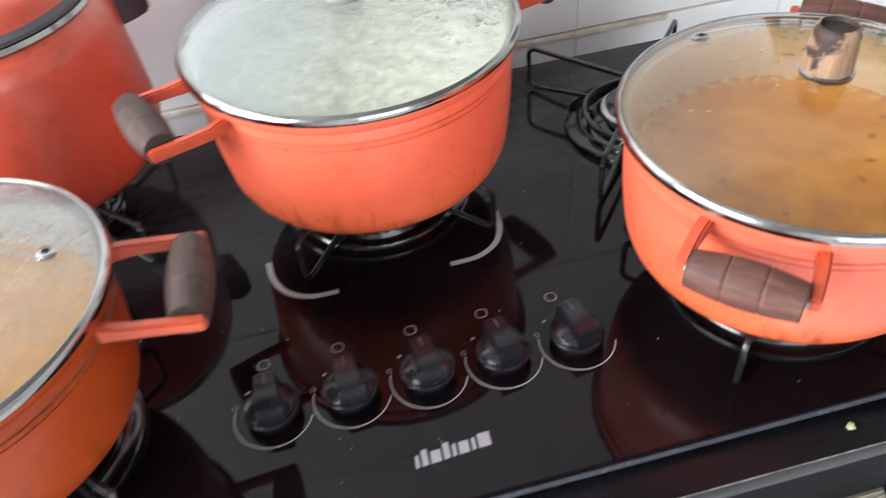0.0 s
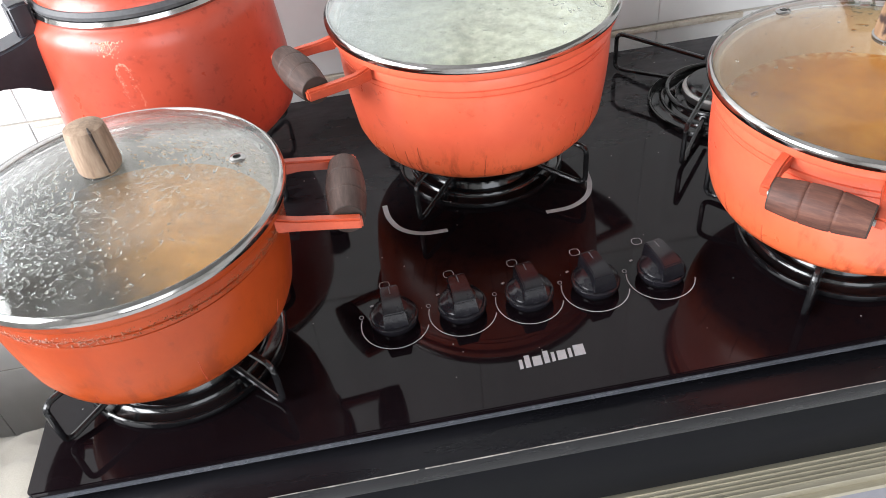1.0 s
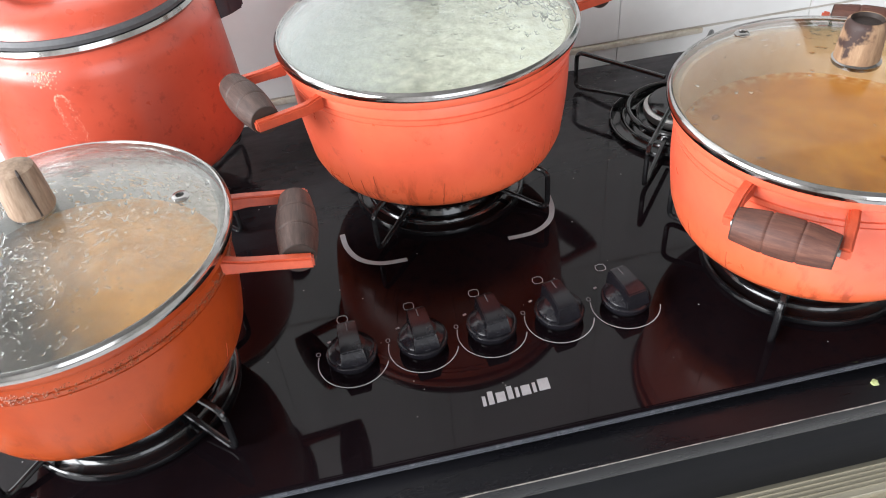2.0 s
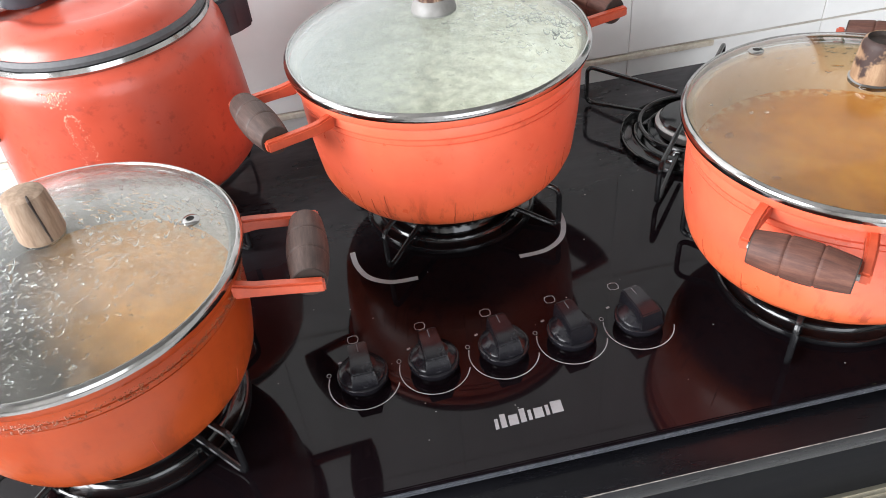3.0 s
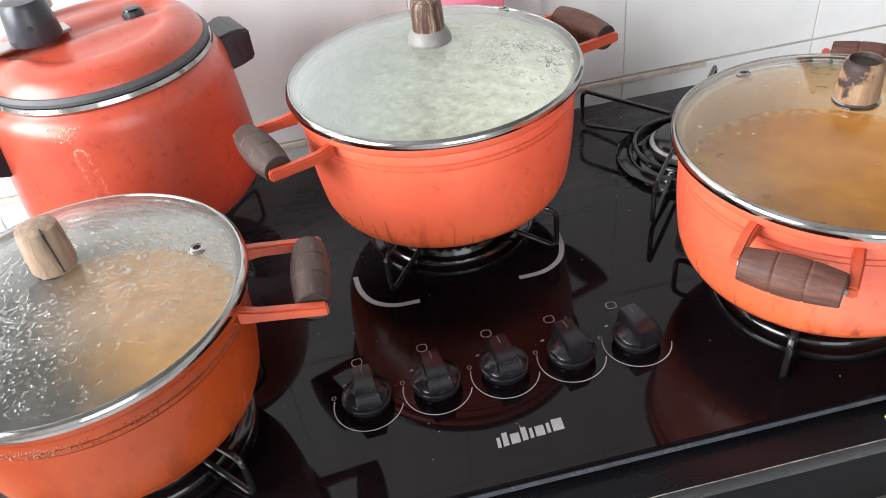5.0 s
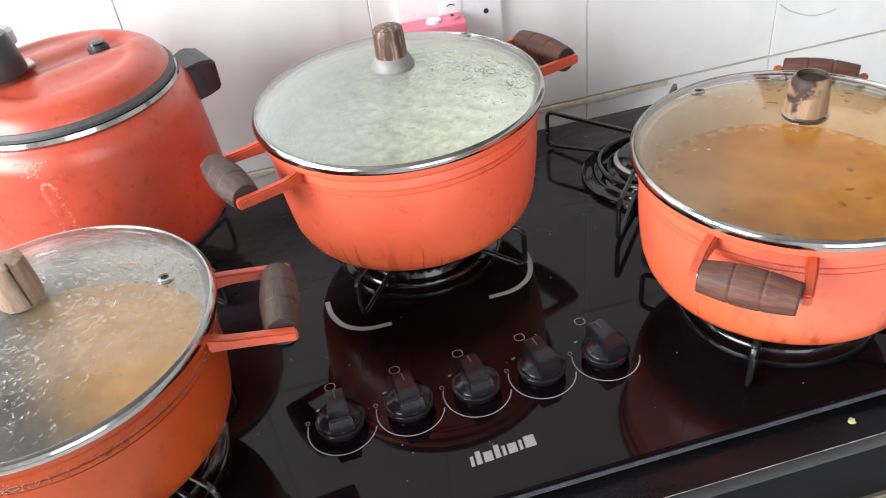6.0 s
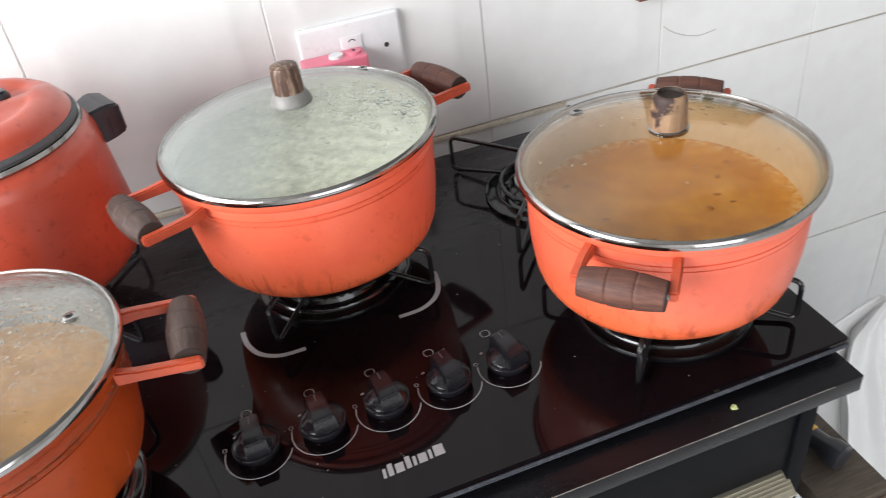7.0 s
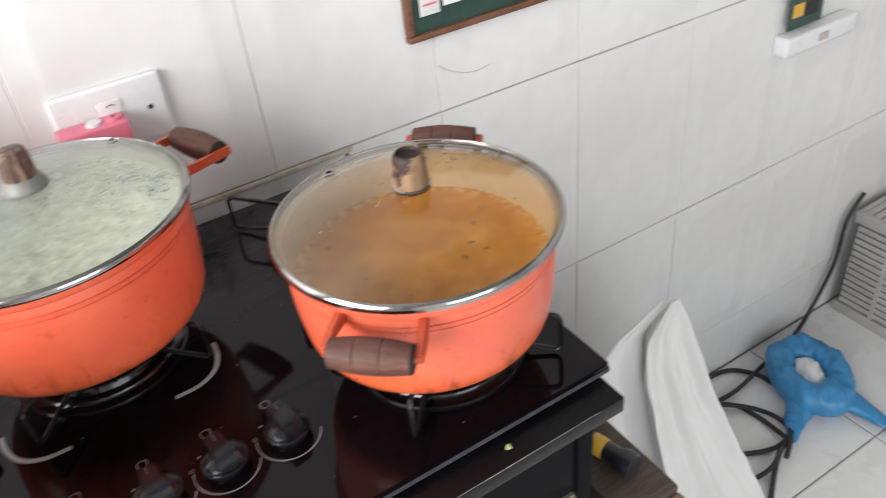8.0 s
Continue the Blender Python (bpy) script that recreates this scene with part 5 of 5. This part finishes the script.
part("tail", bag_tail(-42, 0.22, 0.050), BLUE_FILM, blue, angle=55)
part("tail", bag_tail(-138, 0.17, 0.058), BLUE_FILM, blue, angle=55)
bm = bmesh.new()
bmesh.ops.create_icosphere(bm, subdivisions=4, radius=0.055)
for v in bm.verts:
    v.co *= 1 + 0.25 * noise.noise(v.co * 45)
    v.co.z = max(v.co.z * 0.8 + 0.044, 0.001)
part("paper_wad", bm, CLOTH, blue, "white paper wad inside the ring")

for name, pts in (("a", [(1.08, 0.500, 0), (1.19, 0.512, 0), (1.263, 0.500, 0), (1.301, 0.448, 0.004), (1.312, 0.40, 0), (1.34, 0.37, 0)]),
                  ("b", [(1.68, 0.510, 0.34), (1.632, 0.509, 0.28), (1.622, 0.508, 0.15), (1.56, 0.505, 0.03), (1.468, 0.483, 0), (1.334, 0.459, 0.008), (1.216, 0.443, 0.004), (1.123, 0.454, 0), (1.03, 0.470, 0)]),
                  ("c", [(1.02, 0.45, 0), (1.11, 0.453, 0.006), (1.175, 0.420, 0.006), (1.199, 0.370, 0), (1.199, 0.316, 0.004), (1.187, 0.275, 0.012), (1.150, 0.262, 0.012), (1.106, 0.238, 0.004), (1.05, 0.201, 0), (0.98, 0.15, 0)]),
                  ("d", [(1.04, 0.44, 0.004), (1.13, 0.438, 0.012), (1.185, 0.400, 0.012), (1.225, 0.350, 0.004), (1.228, 0.305, 0.004), (1.190, 0.268, 0.022), (1.150, 0.245, 0.008)]),
                  ("e", [(1.30, 0.335, 0), (1.289, 0.311, 0), (1.239, 0.286, 0.010), (1.155, 0.279, 0.004), (1.073, 0.317, 0), (1.00, 0.345, 0)]),
                  ("f", [(0.99, 0.270, 0), (1.055, 0.252, 0), (1.106, 0.245, 0.014), (1.150, 0.262, 0.024)])):
    lifted = [(x, y, FLOOR + 0.0056 + z) for x, y, z in pts]
    tagged(part("power_cable", sweep(smooth_path(lifted, 10), 0.0055, 8), CABLE_AND_SHADE), "black power cable lying loose on the floor tiles", "cable", "cables on the floor")

crate = thing("plastic_crate", pose(1.65, 0.30, FLOOR), "pale grey slotted plastic crate standing on the floor", "crate")
CW, CD, CH = 0.36, 0.40, 0.31


def crate_side(m, width):
    for z0, z1 in ((0.0, 0.03), (CH - 0.03, CH)):
        part("rail", box((-width / 2, -0.006, z0), (width / 2, 0.006, z1), 0.002), GREY_PLASTIC, crate, m=m)
    n = 13
    for k in range(n):
        z = 0.034 + (CH - 0.068) * (k + 0.5) / n
        part("slat", box((-width / 2 + 0.012, -0.0035, z - 0.0068), (width / 2 - 0.012, 0.0035, z + 0.0068), 0.001), GREY_PLASTIC, crate, m=m)
    for k in range(3):
        x = -width / 4 + width / 4 * k
        part("rib", box((x - 0.006, -0.0050, 0.03), (x + 0.006, 0.0050, CH - 0.03), 0.001), GREY_PLASTIC, crate, m=m)


crate_side(pose(0.006, 0, 0, 0, 0, 90), CD)
crate_side(pose(CW - 0.006, 0, 0, 0, 0, 90), CD)
crate_side(pose(CW / 2, CD / 2 - 0.006, 0), CW - 0.026)
crate_side(pose(CW / 2, -CD / 2 + 0.006, 0), CW - 0.026)
for k in range(18):
    y = -CD / 2 + 0.012 + (CD - 0.024) * (k + 0.5) / 18
    part("slat", box((0.013, y - 0.0080, CH - 0.008), (CW - 0.013, y + 0.0080, CH - 0.001), 0.001), GREY_PLASTIC, crate)
part("base", box((0.013, -CD / 2 + 0.013, 0.002), (CW - 0.013, CD / 2 - 0.013, 0.012)), GREY_PLASTIC, crate)
# Black box added so the slits look as dark as the shaded inside.
part("shade_box", box((0.016, -CD / 2 + 0.016, 0.0125), (CW - 0.016, CD / 2 - 0.016, CH * 0.86), 0.01), CABLE_AND_SHADE, crate, "dark box standing for the shade inside the crate")

# cream cloth bundle on the other side of the cabinet
bm = bmesh.new()
bmesh.ops.create_icosphere(bm, subdivisions=5, radius=1.0)
for v in bm.verts:
    c = v.co.copy()
    f = 1 + 0.10 * noise.noise(c * 1.8) + 0.045 * noise.noise(Vector((c.x * 7, c.y * 7, c.z * 1.5)))
    v.co = Vector((c.x * 0.23 * f, c.y * 0.26 * f, max(0.0, 0.345 + c.z * 0.345 * f)))
tagged(part("laundry_sack", bm, CREAM_CLOTH, None, m=pose(-0.625, 0.20, FLOOR), angle=180), "full cream cotton sack slumped on the floor", "sack")

# ---- tiles of the wall and floor ----
TW, TH = 0.2515, 0.392


def tile_mesh(name, w, h, thick, mat, inner):
    """A glazed tile lying in xz with its face to -y, a low raised panel on it."""
    bm = bmesh.new()
    b = 0.0010
    rings = [[(-w / 2, 0, -h / 2), (w / 2, 0, -h / 2), (w / 2, 0, h / 2), (-w / 2, 0, h / 2)]]
    for inset, y in ((0, -thick + b), (b, -thick)) + (((inner, -thick), (inner + 0.005, -thick - 0.0007), (inner + 0.012, -thick - 0.0007), (inner + 0.018, -thick)) if inner else ()):
        rings.append([(-w / 2 + inset, y, -h / 2 + inset), (w / 2 - inset, y, -h / 2 + inset), (w / 2 - inset, y, h / 2 - inset), (-w / 2 + inset, y, h / 2 - inset)])
    vs = [[bm.verts.new(c) for c in r] for r in rings]
    for a, c in zip(vs, vs[1:]):
        for k in range(4):
            bm.faces.new((a[k], a[(k + 1) % 4], c[(k + 1) % 4], c[k]))
    bm.faces.new(vs[-1])
    bmesh.ops.recalc_face_normals(bm, faces=bm.faces)
    me = bpy.data.meshes.new(name)
    bm.to_mesh(me)
    bm.free()
    me.materials.append(mat)
    shade(me, 20)
    return me


rng = random.Random(11)
full = tile_mesh("tile", TW - 0.0005, TH - 0.0028, 0.006, TILE, 0.026)
for i in range(-8, 10):
    for j in range(-3, 5):
        cx, cz = 0.2905 + TW * (i + 0.5), 0.887 + TH * (j + 0.5)
        lo, hi = max(cz - TH / 2, FLOOR), min(cz + TH / 2, TOP)
        if hi - lo < 0.03 or cx - TW / 2 < X0 - 0.01 or cx + TW / 2 > X1 + 0.01:
            continue
        cut = hi - lo < TH - 1e-4
        me = tile_mesh("tile", TW - 0.0005, hi - lo - 0.0028, 0.006, TILE, 0) if cut else full
        ob = new("tile", me)
        ob.parent = wall_north
        ob.matrix_basis = pose(cx, WALL + 0.0062 + rng.uniform(-0.0004, 0.0004), (lo + hi) / 2, rng.uniform(-0.12, 0.12), 0, rng.uniform(-0.12, 0.12))
FT = 0.345
ft = tile_mesh("tile", FT - 0.004, FT - 0.004, 0.006, FLOOR_TILE, 0)
for i in range(-9, 4):
    for j in range(-7, 1):
        ob = new("tile", ft)
        ob.parent = floor
        ob.matrix_basis = pose(1.362 + FT * (i + 0.5), 0.177 + FT * (j + 0.5), FLOOR - 0.006 + rng.uniform(-0.0003, 0.0003), -90, 0, 0)
